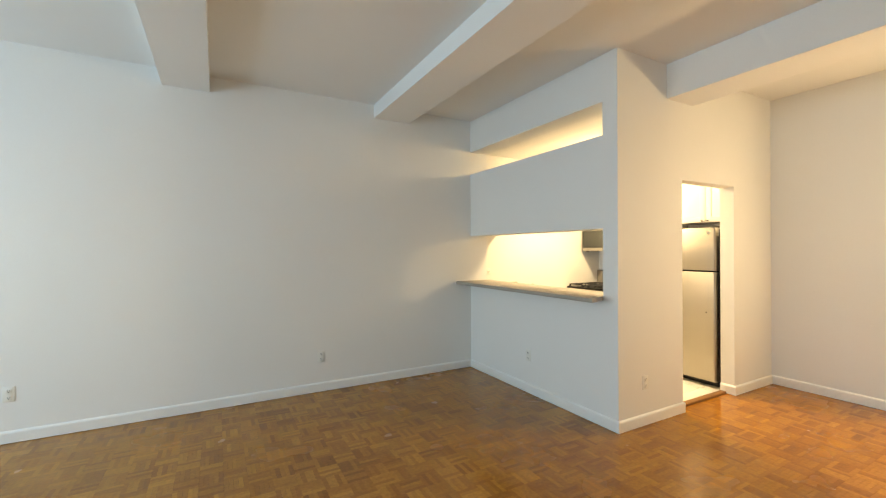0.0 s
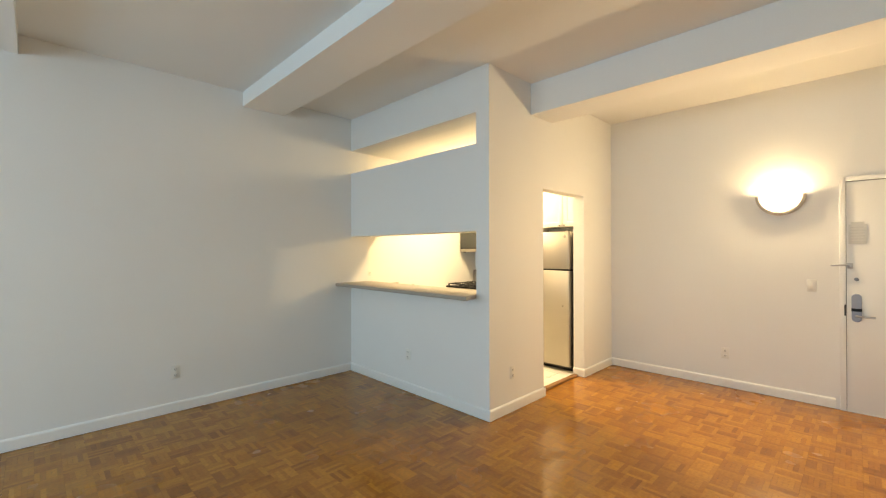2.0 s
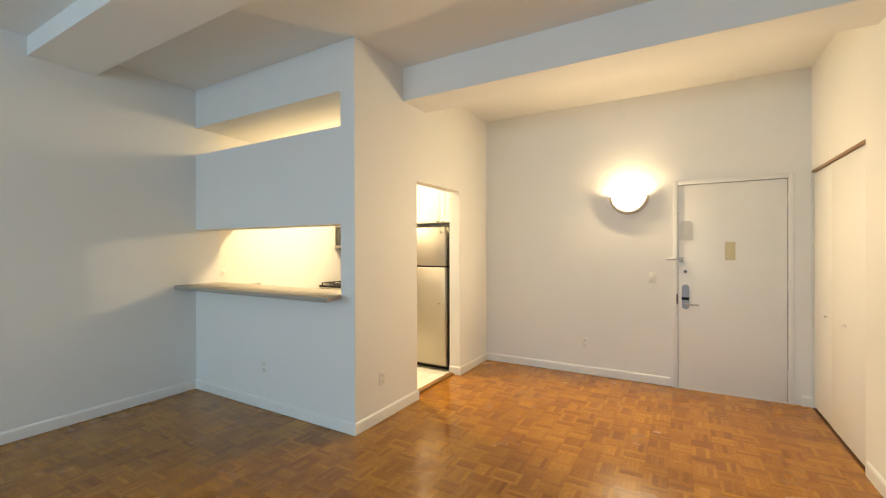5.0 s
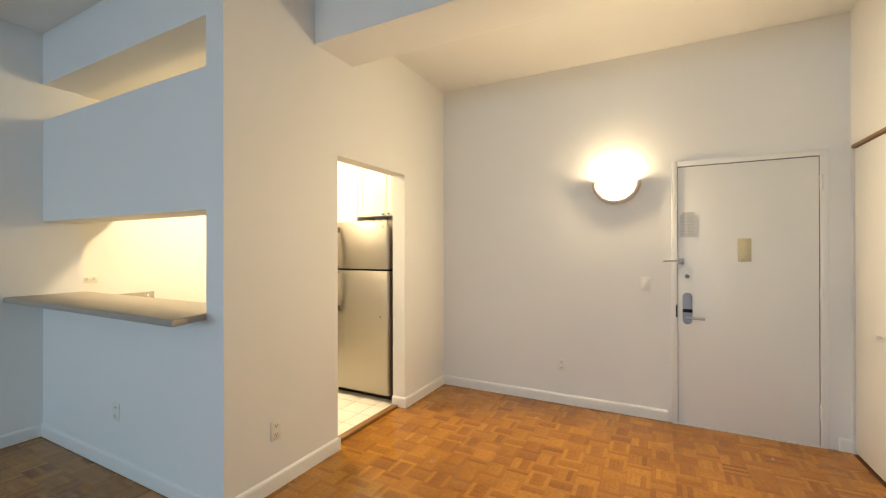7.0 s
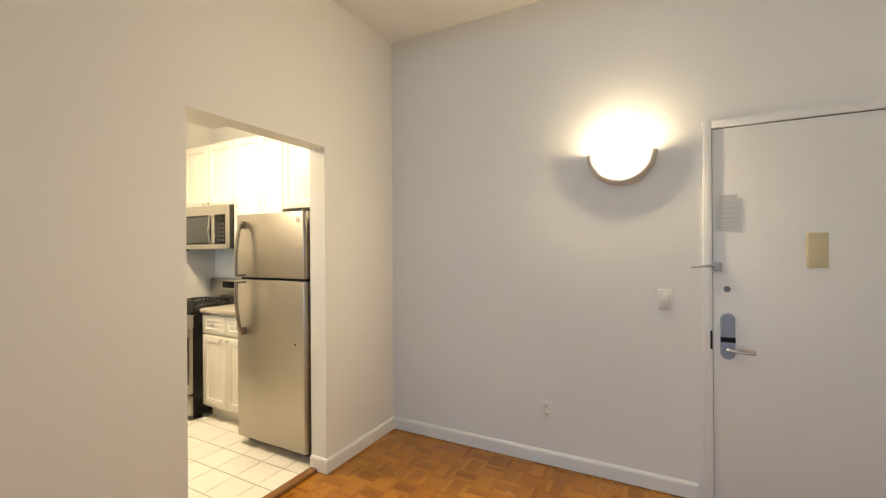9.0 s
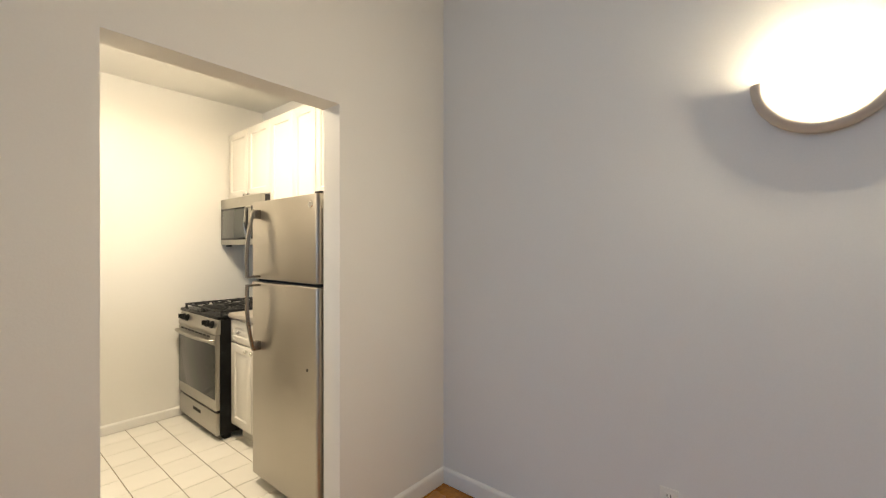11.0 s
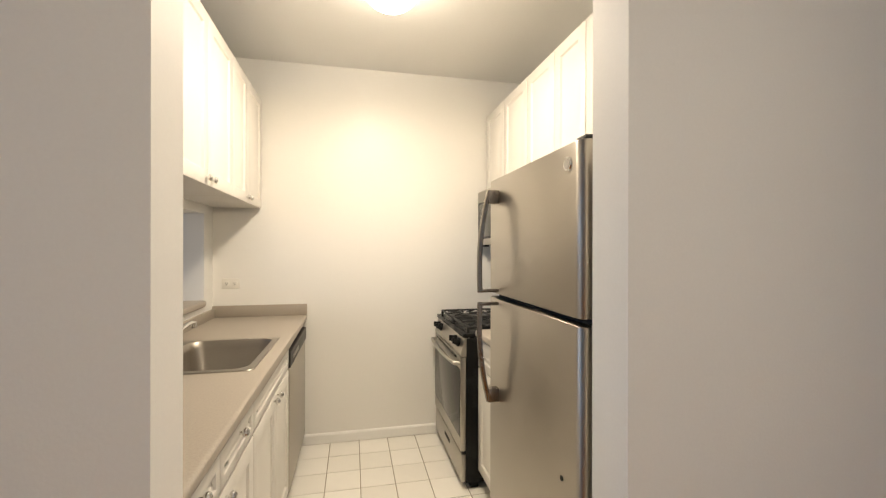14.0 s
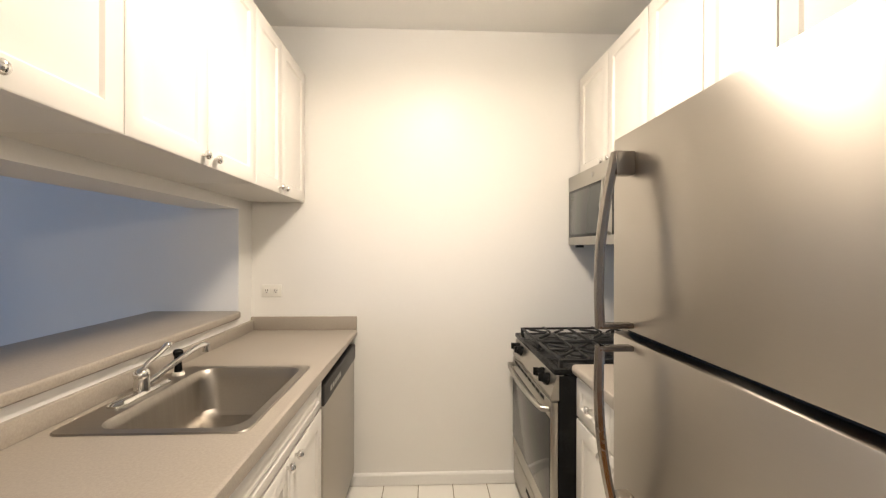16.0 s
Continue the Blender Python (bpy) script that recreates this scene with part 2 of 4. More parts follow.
wall_n = structure(boxes("wall_north", WALL, [(X0 - T, XPK, YN, YK + T, 0, H)]), "smooth white painted plaster wall", "wall")
wall_nk = structure(boxes("wall_kitchen_north", KWALL, [(XPK, KX + T, YK, YK + T, 0, H)]), "plain cream-white painted kitchen end wall", "wall")
WY0, WY1, WZ0, WZ1 = -0.25, 4.15, 0.85, 2.4
wall_w = structure(boxes("wall_west", WALL, [
    (X0 - T, X0, YS - T, WY0, 0, H), (X0 - T, X0, WY1, YN, 0, H),
    (X0 - T, X0, WY0, WY1, 0, WZ0), (X0 - T, X0, WY0, WY1, WZ1, H)]), "white painted wall with a wide window opening", "wall")
CX0, CX1, CZ = 4.08, 5.30, 2.12
wall_s = structure(boxes("wall_south", WALL, [
    (X0, CX0, YS - T, YS, 0, H), (CX0, CX1, YS - T, YS, CZ, H), (CX1, XE + T, YS - T, YS, 0, H),
    (CX0 - 0.05, CX1 + 0.05, YS - 0.75, YS - 0.70, 0, H), (CX0 - 0.05, CX0, YS - 0.70, YS - T, 0, H),
    (CX1, CX1 + 0.05, YS - 0.70, YS - T, 0, H)]), "white painted wall round a closet opening", "wall")
EY0, EY1, EZ = -0.72, 0.245, 2.115
wall_e = structure(boxes("wall_east", WALL, [
    (XE, XE + T, EY1, YP + 0.06, 0, H), (XE, XE + T, YS, EY0, 0, H), (XE, XE + T, EY0, EY1, EZ, H)]),
    "white painted entry wall lit by a sconce", "wall")
wall_ke = structure(boxes("wall_kitchen_east", WALL, [(KX, KX + T, YP + 0.06, YK, 0, H)]), "white painted kitchen side wall", "wall")
wall_d = structure(boxes("wall_kitchen_south", WALL, [
    (XP, DL, YP, YPK, 0, H), (DR, KX, YP, YPK, 0, H), (DL, DR, YP, YPK, DH, H)]), "white plaster wall with a cased-less kitchen doorway", "wall")
wall_p = structure(boxes("wall_pass", WALL, [
    (XP, XPK, YPK, PS, 0, H), (XP, XPK, PS, YN, 0, PZ0), (XP, XPK, PS, YN, PZ1, SZ0), (XP, XPK, PS, YN, SZ1, H)]),
    "white wall with serving pass-through and narrow clerestory slot", "wall")

ceil = structure(boxes("ceiling", CEIL, [(X0 - T, KX + T, YS - 0.75, YK + T, H, H + 0.15)]), "flat white painted plaster ceiling", "ceiling")
structure(boxes("ceiling_kitchen", CEIL, [(XPK, KX, YPK, YK, HK, HK + 0.1)]), "flat cream-white kitchen ceiling", "ceiling")
for bx0, bx1, bz, by in ((-0.335, 0.03, 2.905, YN), (1.60, 2.02, 2.905, YN), (3.495, 3.875, 2.755, YP)):
    structure(boxes("ceiling_beam", CEIL, [(bx0, bx1, YS, by, bz, H)]), "boxed plaster ceiling beam, painted white", "beam")

floor = structure(boxes("floor", SUBFL, [(X0 - T, KX + T, YS - 0.75, YPK - 0.05, -0.1, -0.006), (X0 - T, XP + 0.1, YPK - 0.05, YK + T, -0.1, -0.006)]),
                  "orange-brown oak mosaic parquet floor, glossy", "floor")
kfloor = structure(boxes("floor_kitchen", GROUT, [(XP + 0.1, KX + T, YPK - 0.05, YK + T, -0.1, FK - 0.003)]),
                   "cream square ceramic tile kitchen floor", "floor")
structure(boxes("window_frame", TRIM, [
    (X0 - T, X0 - 0.02, WY0, WY0 + 0.05, WZ0, WZ1), (X0 - T, X0 - 0.02, WY1 - 0.05, WY1, WZ0, WZ1),
    (X0 - T, X0 - 0.02, WY0 + 0.05, WY1 - 0.05, WZ0, WZ0 + 0.05), (X0 - T, X0 - 0.02, WY0 + 0.05, WY1 - 0.05, WZ1 - 0.05, WZ1)],
    bevel=0.004), "white painted window frame", "window frame")


def baseboard(rows):
    bm = bmesh.new()
    for ax, ay, bx, by, z, tall in rows:
        p, q = Vector((ax, ay, z)), Vector((bx, by, z))
        d = (q - p).normalized()
        nrm = Vector((-d.y, d.x, 0))          # into the room
        prof = [(0, 0), (0.015, 0), (0.015, 0.074), (0.012, 0.083), (0.006, 0.089), (0, 0.091)]
        a = [bm.verts.new(p + nrm * u + Vector((0, 0, v * tall))) for u, v in prof]
        b = [bm.verts.new(q + nrm * u + Vector((0, 0, v * tall))) for u, v in prof]
        for k in range(len(prof)):
            j = (k + 1) % len(prof)
            bm.faces.new((a[k], a[j], b[j], b[k]))
        bm.faces.new(a)
        bm.faces.new(b[::-1])
    return finish("baseboard", bm, TRIM)


structure(baseboard([
    (XP, YN, X0, YN, 0.004, 1), (XP, YP - 0.015, XP, YN, 0.004, 1), (DL, YP, XP, YP, 0.004, 1), (DL, YPK, DL, YP - 0.015, 0.004, 1),
    (XE, YP, DR, YP, 0.004, 1), (DR, YP - 0.015, DR, YPK, 0.004, 1), (XE, EY1 + 0.03, XE, YP, 0.004, 1),
    (XE, YS, XE, EY0 - 0.05, 0, 1), (X0, YS, CX0 - 0.05, YS, 0, 1), (X0, YN, X0, YS, 0, 1), (4.66, YK, 3.69, YK, FK + 0.004, 0.78)]),
    "white painted wooden baseboard with rounded top", "baseboard")
structure(boxes("threshold", OAK, [(DL + 0.015, DR - 0.015, YPK - 0.062, YPK - 0.005, -0.005, 0.024)], bevel=0.007),
          "worn brown oak threshold strip between parquet and tile", "threshold")

# ---- living room and entry ----


def switch_plate(name, label, category, m, rocker=False, wide=False):
    """A plate in the plane x-z, facing -y, about its own centre."""
    root = tagged(new(name), label, category)
    w, h = (0.115, 0.07) if wide else (0.07, 0.115)
    boxes("plate", PLATE, [(-w / 2, w / 2, -0.006, 0, -h / 2, h / 2)], root, bevel=0.003)
    if rocker:
        boxes("rocker", PLATE, [(-0.017, 0.017, -0.011, -0.005, -0.034, 0.034)], root, bevel=0.003)
    else:
        for s in (-1, 1):
            cx, cz = (s * 0.026, 0) if wide else (0, s * 0.026)
            boxes("socket", PLATE, [(cx - 0.016, cx + 0.016, -0.0085, -0.005, cz - 0.016, cz + 0.016)], root, bevel=0.003)
            boxes("slots", DARK, [(cx - 0.008, cx - 0.005, -0.0089, -0.008, cz - 0.003, cz + 0.008),
                                  (cx + 0.005, cx + 0.008, -0.0089, -0.008, cz - 0.003, cz + 0.008),
                                  (cx - 0.003, cx + 0.003, -0.0089, -0.008, cz - 0.011, cz - 0.006)], root)
    root.matrix_basis = m
    return root


for m in (pose(-1.3, YN, 0.37), pose(1.02, YN, 0.36), pose(XP, 3.40, 0.38, 0, 0, -90), pose(3.18, YP, 0.352), pose(XE, 1.122, 0.36, 0, 0, -90)):
    o = switch_plate("outlet", "off-white plastic duplex outlet set in the wall", "outlet", m)
    tagged(o, group="living room outlets")
switch_plate("light_switch", "white rocker light switch beside the entry door", "switch", pose(XE, 0.435, 1.118, 0, 0, -90), rocker=True)


def entry_door():
    root = tagged(empty("entry_door", XE, -0.236, 0), "closed white painted metal entry door with lock", "door")
    y0, y1 = -0.675 + 0.236, 0.203 + 0.236
    boxes("leaf", DOORP, [(-0.010, 0.035, y0 + 0.005, y1 - 0.003, 0.012, 2.0645)], root, bevel=0.0025)
    boxes("frame", DOORP, [(-0.022, 0.10, y1, y1 + 0.042, 0, 2.112), (-0.013, 0.10, y0 - 0.045, y0, 0, 2.112),
                           (-0.022, 0.10, y0, y1, 2.070, 2.112)], root, bevel=0.003)
    # dark strips stand in for the shade in the gaps round the leaf
    boxes("gap", DARK, [(0.0, 0.03, y0 - 0.002, y0 + 0.008, 0, 2.07), (0.004, 0.03, y1 - 0.004, y1 + 0.002, 0, 2.07), (0.0, 0.03, y0, y1, 2.060, 2.072)], root)
    boxes("sill", DOORP, [(-0.012, 0.06, y0, y1, 0.0, 0.010)], root)
    for z in (0.25, 1.08, 1.88):
        bm = bmesh.new()
        add_cyl(bm, (-0.022, y0 - 0.004, z - 0.055), (-0.022, y0 - 0.004, z + 0.055), 0.008)
        add_box(bm, -0.026, -0.008, y0 - 0.016, y0 + 0.004, z - 0.052, z + 0.052, 0.002)
        finish("hinge", bm, DOORP, root, True)
    yl = 0.136 + 0.236
    bm = bmesh.new()
    rim = [(yl + 0.033 * math.cos(radians(k * 10)), 1.028 + 0.033 * math.sin(radians(k * 10))) for k in range(19)]
    rim += [(yl + 0.033 * math.cos(radians(180 + k * 10)), 0.845 + 0.033 * math.sin(radians(180 + k * 10))) for k in range(19)]
    back, mid, tops = ([bm.verts.new((x, yl + (y - yl) * f, z if f == 1 else 0.9365 + (z - 0.9365) * (1 - 0.35 * (1 - f)))) for y, z in rim] for x, f in ((-0.010, 1), (-0.031, 1), (-0.036, 0.86)))
    for p, q in ((back, mid), (mid, tops)):
        for k in range(38):
            bm.faces.new((p[k], p[(k + 1) % 38], q[(k + 1) % 38], q[k]))
    bm.faces.new(tops)
    finish("lock_case", bm, BLUEG, root, True)
    boxes("lock_band", BLACK, [(-0.0375, -0.034, yl - 0.034, yl + 0.034, 0.905, 0.932)], root)
    tube("lever", NICKEL, [(-0.03, yl, 0.866), (-0.065, yl, 0.866), (-0.07, yl - 0.02, 0.866), (-0.07, yl - 0.115, 0.862)], 0.009, root)
    boxes("strike", BLACK, [(-0.0235, -0.020, y1 + 0.002, y1 + 0.012, 0.86, 0.96)], root)
    bm = bmesh.new()
    add_cyl(bm, (-0.010, yl, 1.19), (-0.018, yl, 1.19), 0.016, seg=24)
    add_box(bm, -0.022, -0.017, yl - 0.006, yl + 0.006, 1.182, 1.198, 0.001)
    finish("peep_cylinder", bm, PEWTER, root, True)
    bm = bmesh.new()
    add_box(bm, -0.03, -0.010, y1 - 0.045, y1 - 0.008, 1.285, 1.335, 0.005)
    add_box(bm, -0.042, -0.020, y1 - 0.03, y1 - 0.015, 1.297, 1.323, 0.004)
    finish("guard_base", bm, NICKEL, root, True)
    tube("guard_arm", NICKEL, [(-0.034, y1 - 0.02, 1.318), (-0.036, y1 + 0.02, 1.317), (-0.036, y1 + 0.06, 1.312), (-0.03, y1 + 0.10, 1.311)], 0.007, root)
    bm = bmesh.new()
    add_box(bm, -0.040, -0.010, -0.276 + 0.236, -0.197 + 0.236, 1.312, 1.487, 0.004)
    finish("chime_box", bm, IVORY, root, True)
    boxes("chime_button", IVORY, [(-0.043, -0.039, -0.238 + 0.236, -0.230 + 0.236, 1.40, 1.43)], root, bevel=0.001)
    boxes("notice", PAPER, [(-0.0125, -0.0102, 0.068 + 0.236, 0.186 + 0.236, 1.505, 1.68), (-0.0125, -0.0102, 0.085 + 0.236, 0.170 + 0.236, 1.68, 1.702)], root)
    rows = [(-0.0135, -0.0124, 0.08 + 0.236 + 0.008 * (k % 2), 0.175 + 0.236, 1.52 + 0.026 * k, 1.528 + 0.026 * k) for k in range(6)]
    boxes("print_lines", INK, rows, root)


entry_door()


def closet_doors():
    track = tagged(new("closet_track"), "thin brown metal track above the closet doors", "door track")
    boxes("rail", OAK, [(CX0, CX1, YS - 0.03, YS + 0.004, CZ - 0.022, CZ)], track, bevel=0.002)
    for x0, x1, dy, kx in ((4.805, CX1 - 0.006, 0.0, 4.93), (CX0 + 0.006, 4.80, 0.004, 4.465)):
        d = tagged(empty("closet_door", x0, YS - 0.045 + dy, 0.018), "plain white flush closet door with small knob", "door", "closet doors")
        boxes("panel", DOORP, [(0, x1 - x0, 0, 0.032, 0, CZ - 0.045)], d, bevel=0.003)
        bm = bmesh.new()
        add_cyl(bm, (kx - x0, 0.03, 0.85), (kx - x0, 0.045, 0.85), 0.006)
        add_ball(bm, (kx - x0, 0.05, 0.85), 0.013, (1, 0.7, 1))
        finish("knob", bm, TRIM, d, True)


closet_doors()


def sconce():
    root = tagged(empty("wall_sconce", XE, 0.66, 1.985), "lit half-bowl wall sconce with tan plaster rim", "lamp")
    # the rim: a half ring against the wall, thick and rounded
    bm = bmesh.new()
    n, k = 36, 12
    prev = None
    for i in range(n + 1):
        a = math.pi + math.pi * i / n
        c = Vector((0, math.cos(a), math.sin(a)))
        ring = []
        for j in range(k):
            b = 2 * math.pi * j / k
            ring.append(bm.verts.new(c * (0.165 + 0.031 * math.cos(b)) + Vector((-0.037 + 0.037 * math.sin(b), 0, 0))))
        if prev:
            for j in range(k):
                bm.faces.new((prev[j], prev[(j + 1) % k], ring[(j + 1) % k], ring[j]))
        else:
            bm.faces.new(ring)
        prev = ring
    bm.faces.new(prev[::-1])
    finish("rim", bm, PLAST, root, True)
    # the glass: a shallow bulging half bowl, open above
    bm = bmesh.new()
    rows = []
    for i in range(10):
        f = i / 9
        r, x = 0.132 * math.cos(f * math.pi / 2), -0.050 - 0.070 * math.sin(f * math.pi / 2)
        rows.append([bm.verts.new((x, r * math.cos(math.pi + math.pi * j / 28), r * math.sin(math.pi + math.pi * j / 28))) for j in range(29)] if i < 9 else None)
    tip = bm.verts.new((-0.120, 0, 0))
    for a, b in zip(rows[:8], rows[1:9]):
        for j in range(28):
            bm.faces.new((a[j], a[j + 1], b[j + 1], b[j]))
    for j in range(28):
        bm.faces.new((rows[8][j], rows[8][j + 1], tip))
    finish("glass_bowl", bm, SCON, root, True)
    # an added inner shell, unseen, that keeps the bowl's glow off the wall
    bm = bmesh.new()
    rows = []
    for i in range(9):
        f = i / 9
        q, x = 0.128 * math.cos(f * math.pi / 2), -0.045 - 0.067 * math.sin(f * math.pi / 2)
        rows.append([bm.verts.new((x, q * math.cos(math.pi + math.pi * j / 28), q * math.sin(math.pi + math.pi * j / 28) - 0.004)) for j in range(29)])
    for a, b in zip(rows, rows[1:]):
        for j in range(28):
            bm.faces.new((a[j], a[j + 1], b[j + 1], b[j]))
    bm.faces.new(rows[8])
    finish("added_glow_liner", bm, PLATE, root, True)
    bm = bmesh.new()
    add_cyl(bm, (-0.078, 0, -0.09), (-0.078, 0, -0.07), 0.016)
    finish("lamp_holder", bm, PLATE, root, True)
    bm = bmesh.new()
    add_ball(bm, (-0.080, 0, -0.042), 0.026, (1, 1, 1.2))
    finish("bulb", bm, BULB, root, True)


BULB = glowing("bulb_glass", (1.0, 0.885, 0.71), SCONCE_GLOW * 0.42)
sconce()


def bar_top():
    """The serving counter on the pass-through's sill, with a horn clipped at its south end."""
    root = tagged(empty("serving_bar", 2.85, 3.4, PZ0), "taupe laminate serving bar on the pass-through sill", "counter")
    bm = bmesh.new()
    o = Vector((2.85, 3.4, PZ0))
    outline = [(2.64, 2.405), (2.852, 2.476), (2.852, PS + 0.002), (3.126, PS + 0.002), (3.126, YN - 0.08), (3.118, YN - 0.02), (3.100, YN - 0.003), (2.64, YN - 0.003)]
    vs = [bm.verts.new(Vector((x, y, PZ0)) - o) for x, y in outline]
    f = bm.faces.new(vs)
    g = bmesh.ops.extrude_face_region(bm, geom=[f])
    for v in g["geom"]:
        if isinstance(v, bmesh.types.BMVert):
            v.co.z += 0.038
    bm.normal_update()
    es = [e for e in bm.edges if len(e.link_faces) == 2 and abs(e.verts[0].co.z - e.verts[1].co.z) < 1e-5]
    bmesh.ops.bevel(bm, geom=es, offset=0.010, segments=3, affect="EDGES", profile=0.5)
    finish("top", bm, LAMIN, root, True)


bar_top()

# ---- kitchen ----


def panel_door(name, w, h, parent, x, y, z, face=1):
    """A raised-panel door in the plane y-z; its outer face looks along +x (face=1) or -x (face=-1)."""
    bm = bmesh.new()
    t = 0.019
    add_box(bm, 0, t, 0, w, 0, h)
    bm.faces.ensure_lookup_table()
    f = max(bm.faces, key=lambda q: q.calc_center_median().x)
    rim = min(0.055, w * 0.22, h * 0.26)

    def inset(face_, d, depth):
        bmesh.ops.inset_region(bm, faces=[face_], thickness=d, depth=0, use_even_offset=True)
        for v in face_.verts:
            v.co.x += depth
    inset(f, 0.004, 0.003)
    inset(f, rim, 0.0)
    inset(f, 0.007, -0.008)
    inset(f, 0.006, 0.0)
    inset(f, min(0.032, h * 0.12), 0.0085)
    if face < 0:
        for v in bm.verts:
            v.co.x *= -1
        bmesh.ops.reverse_faces(bm, faces=bm.faces)
    ob = finish(name, bm, CABW, parent, True)
    ob.location = (x, y, z)
    return ob


def knob(parent, x, y, z, face=1):
    bm = bmesh.new()
    add_cyl(bm, (0, 0, 0), (0.014 * face, 0, 0), 0.0055, 0.0045, 12)
    add_ball(bm, (0.021 * face, 0, 0), 0.0145, (0.75, 1, 1), 16)
    ob = finish("knob", bm, CHROME, parent, True)
    ob.location = (x, y, z)
    return ob


def cabinet(name, label, x0, x1, y0, y1, z0, z1, doors, face=1, toe=0.0, group=""):
    """A cabinet whose front looks along +x or -x. doors: rows of (y0, y1, z0, z1, kind, knob y, knob z)."""
    front = x1 if face > 0 else x0
    root = tagged(empty(name, (x0 + x1) / 2, (y0 + y1) / 2, z0), label, "cabinet", group)
    o = Vector(root.location)
    rows = [(x0 - o.x, x1 - o.x, y0 - o.y, y1 - o.y, toe, z1 - z0)]
    boxes("body", CABW, rows, root, bevel=0.0015)
    if toe:
        a, b = (x0, x1 - 0.06) if face > 0 else (x0 + 0.06, x1)
        boxes("toe_kick", CABW, [(a - o.x, b - o.x, y0 - o.y, y1 - o.y, 0, toe)], root)
    for dy0, dy1, dz0, dz1, kind, ky, kz in doors:
        d = panel_door(kind, dy1 - dy0 - 0.004, dz1 - dz0 - 0.004, root, front + 0.002 * face - o.x, dy0 + 0.002 - o.y, dz0 + 0.002 - o.z, face)
        if ky is not None:
            knob(d, 0.019 * face, ky - dy0 - 0.002, kz - dz0 - 0.002, face)
    return root


WF = 3.673      # carcass front of the sink side
U = 3.385       # carcass front of the wall cabinets over the sink
cabinet("base_cabinet", "white raised-panel base cabinet with two drawers, chrome knobs", XPK + 0.003, WF, YPK + 0.003, 3.098, FK, 0.893, [
    (2.47, 2.735, 0.775, 0.885, "drawer", 2.585, 0.855), (2.735, 3.095, 0.775, 0.885, "drawer", 2.915, 0.855),
    (2.47, 2.735, 0.125, 0.77, "door", 2.69, 0.745), (2.735, 3.095, 0.125, 0.77, "door", 2.78, 0.745)], toe=0.1, group="base cabinets")
cabinet("base_cabinet", "white raised-panel sink cabinet with false front, chrome knobs", XPK + 0.003, WF, 3.100, 3.874, FK, 0.742, [
    (3.10, 3.873, 0.775, 0.885, "drawer", None, 0), (3.10, 3.487, 0.125, 0.77, "door", 3.455, 0.752), (3.487, 3.873, 0.125, 0.77, "door", 3.535, 0.752)],
    toe=0.1, group="base cabinets")
uppers = [(2.466, 2.80, 2.70), (2.80, 3.20, 2.90), (3.20, 3.57, 3.535), (3.57, 3.945, 3.605), (3.945, 4.25, 4.215), (4.25, 4.632, 4.285)]
UZ0, UZ1 = 1.679, 2.425
for a in range(0, 6, 2):
    p, q = uppers[a], uppers[a + 1]
    cabinet("wall_cabinet", "white raised-panel wall cabinet with small chrome knobs", XPK + 0.003, U, p[0], q[1] - 0.001, UZ0, UZ1,
            [(s[0], s[1], UZ0 - 0.004, UZ1, "door", s[2], UZ0 + 0.027) for s in (p, q)], group="wall cabinets over the sink")
R0 = 5.055
cabinet("wall_cabinet", "white wall cabinet above the fridge with dark gap below", R0, KX - 0.003, YPK + 0.003, 3.243, 1.76, UZ1, [
    (2.47, 2.855, 1.76, UZ1, "door", 2.82, 1.785), (2.855, 3.243, 1.76, UZ1, "door", 2.89, 1.785)], face=-1, group="wall cabinets over the stove")
cabinet("wall_cabinet", "tall white raised-panel wall cabinet beside the microwave", R0, KX - 0.003, 3.245, 3.873, 1.40, UZ1, [
    (3.245, 3.535, 1.40, UZ1, "door", 3.50, 1.44), (3.535, 3.873, 1.40, UZ1, "door", 3.57, 1.44)], face=-1, group="wall cabinets over the stove")
cabinet("wall_cabinet", "short white wall cabinet above the microwave", R0, KX - 0.003, 3.875, 4.632, 1.84, UZ1, [
    (3.875, 4.255, 1.84, UZ1, "door", 4.22, 1.865), (4.255, 4.632, 1.84, UZ1, "door", 4.29, 1.865)], face=-1, group="wall cabinets over the stove")
cabinet("base_cabinet", "narrow white base cabinet between fridge and stove", 4.755, KX - 0.003, 3.25, 3.868, FK, 0.893, [
    (3.25, 3.56, 0.725, 0.885, "drawer", 3.41, 0.81), (3.56, 3.868, 0.725, 0.885, "drawer", 3.71, 0.81),
    (3.25, 3.56, 0.125, 0.72, "door", 3.52, 0.69), (3.56, 3.868, 0.125, 0.72, "door", 3.60, 0.69)], face=-1, toe=0.1, group="base cabinets")


def slab_with_hole(name, xs, ys, z0, z1, root, round_x, hole=True):
    bm = bmesh.new()
    g = [[bm.verts.new((x, y, z1)) for y in ys] for x in xs]
    for i in range(len(xs) - 1):
        for j in range(len(ys) - 1):
            if not (hole and i == 1 and j == 1):
                bm.faces.new((g[i][j], g[i + 1][j], g[i + 1][j + 1], g[i][j + 1]))
    e = bmesh.ops.extrude_face_region(bm, geom=list(bm.faces))
    for v in e["geom"]:
        if isinstance(v, bmesh.types.BMVert):
            v.co.z = z0
    es = [q for q in bm.edges if all(abs(v.co.x - round_x) < 1e-5 for v in q.verts) and abs(q.verts[0].co.z - q.verts[1].co.z) < 1e-5]
    bmesh.ops.bevel(bm, geom=es, offset=0.015, segments=4, affect="EDGES", profile=0.5)
    return finish(name, bm, LAMIN, root, True)


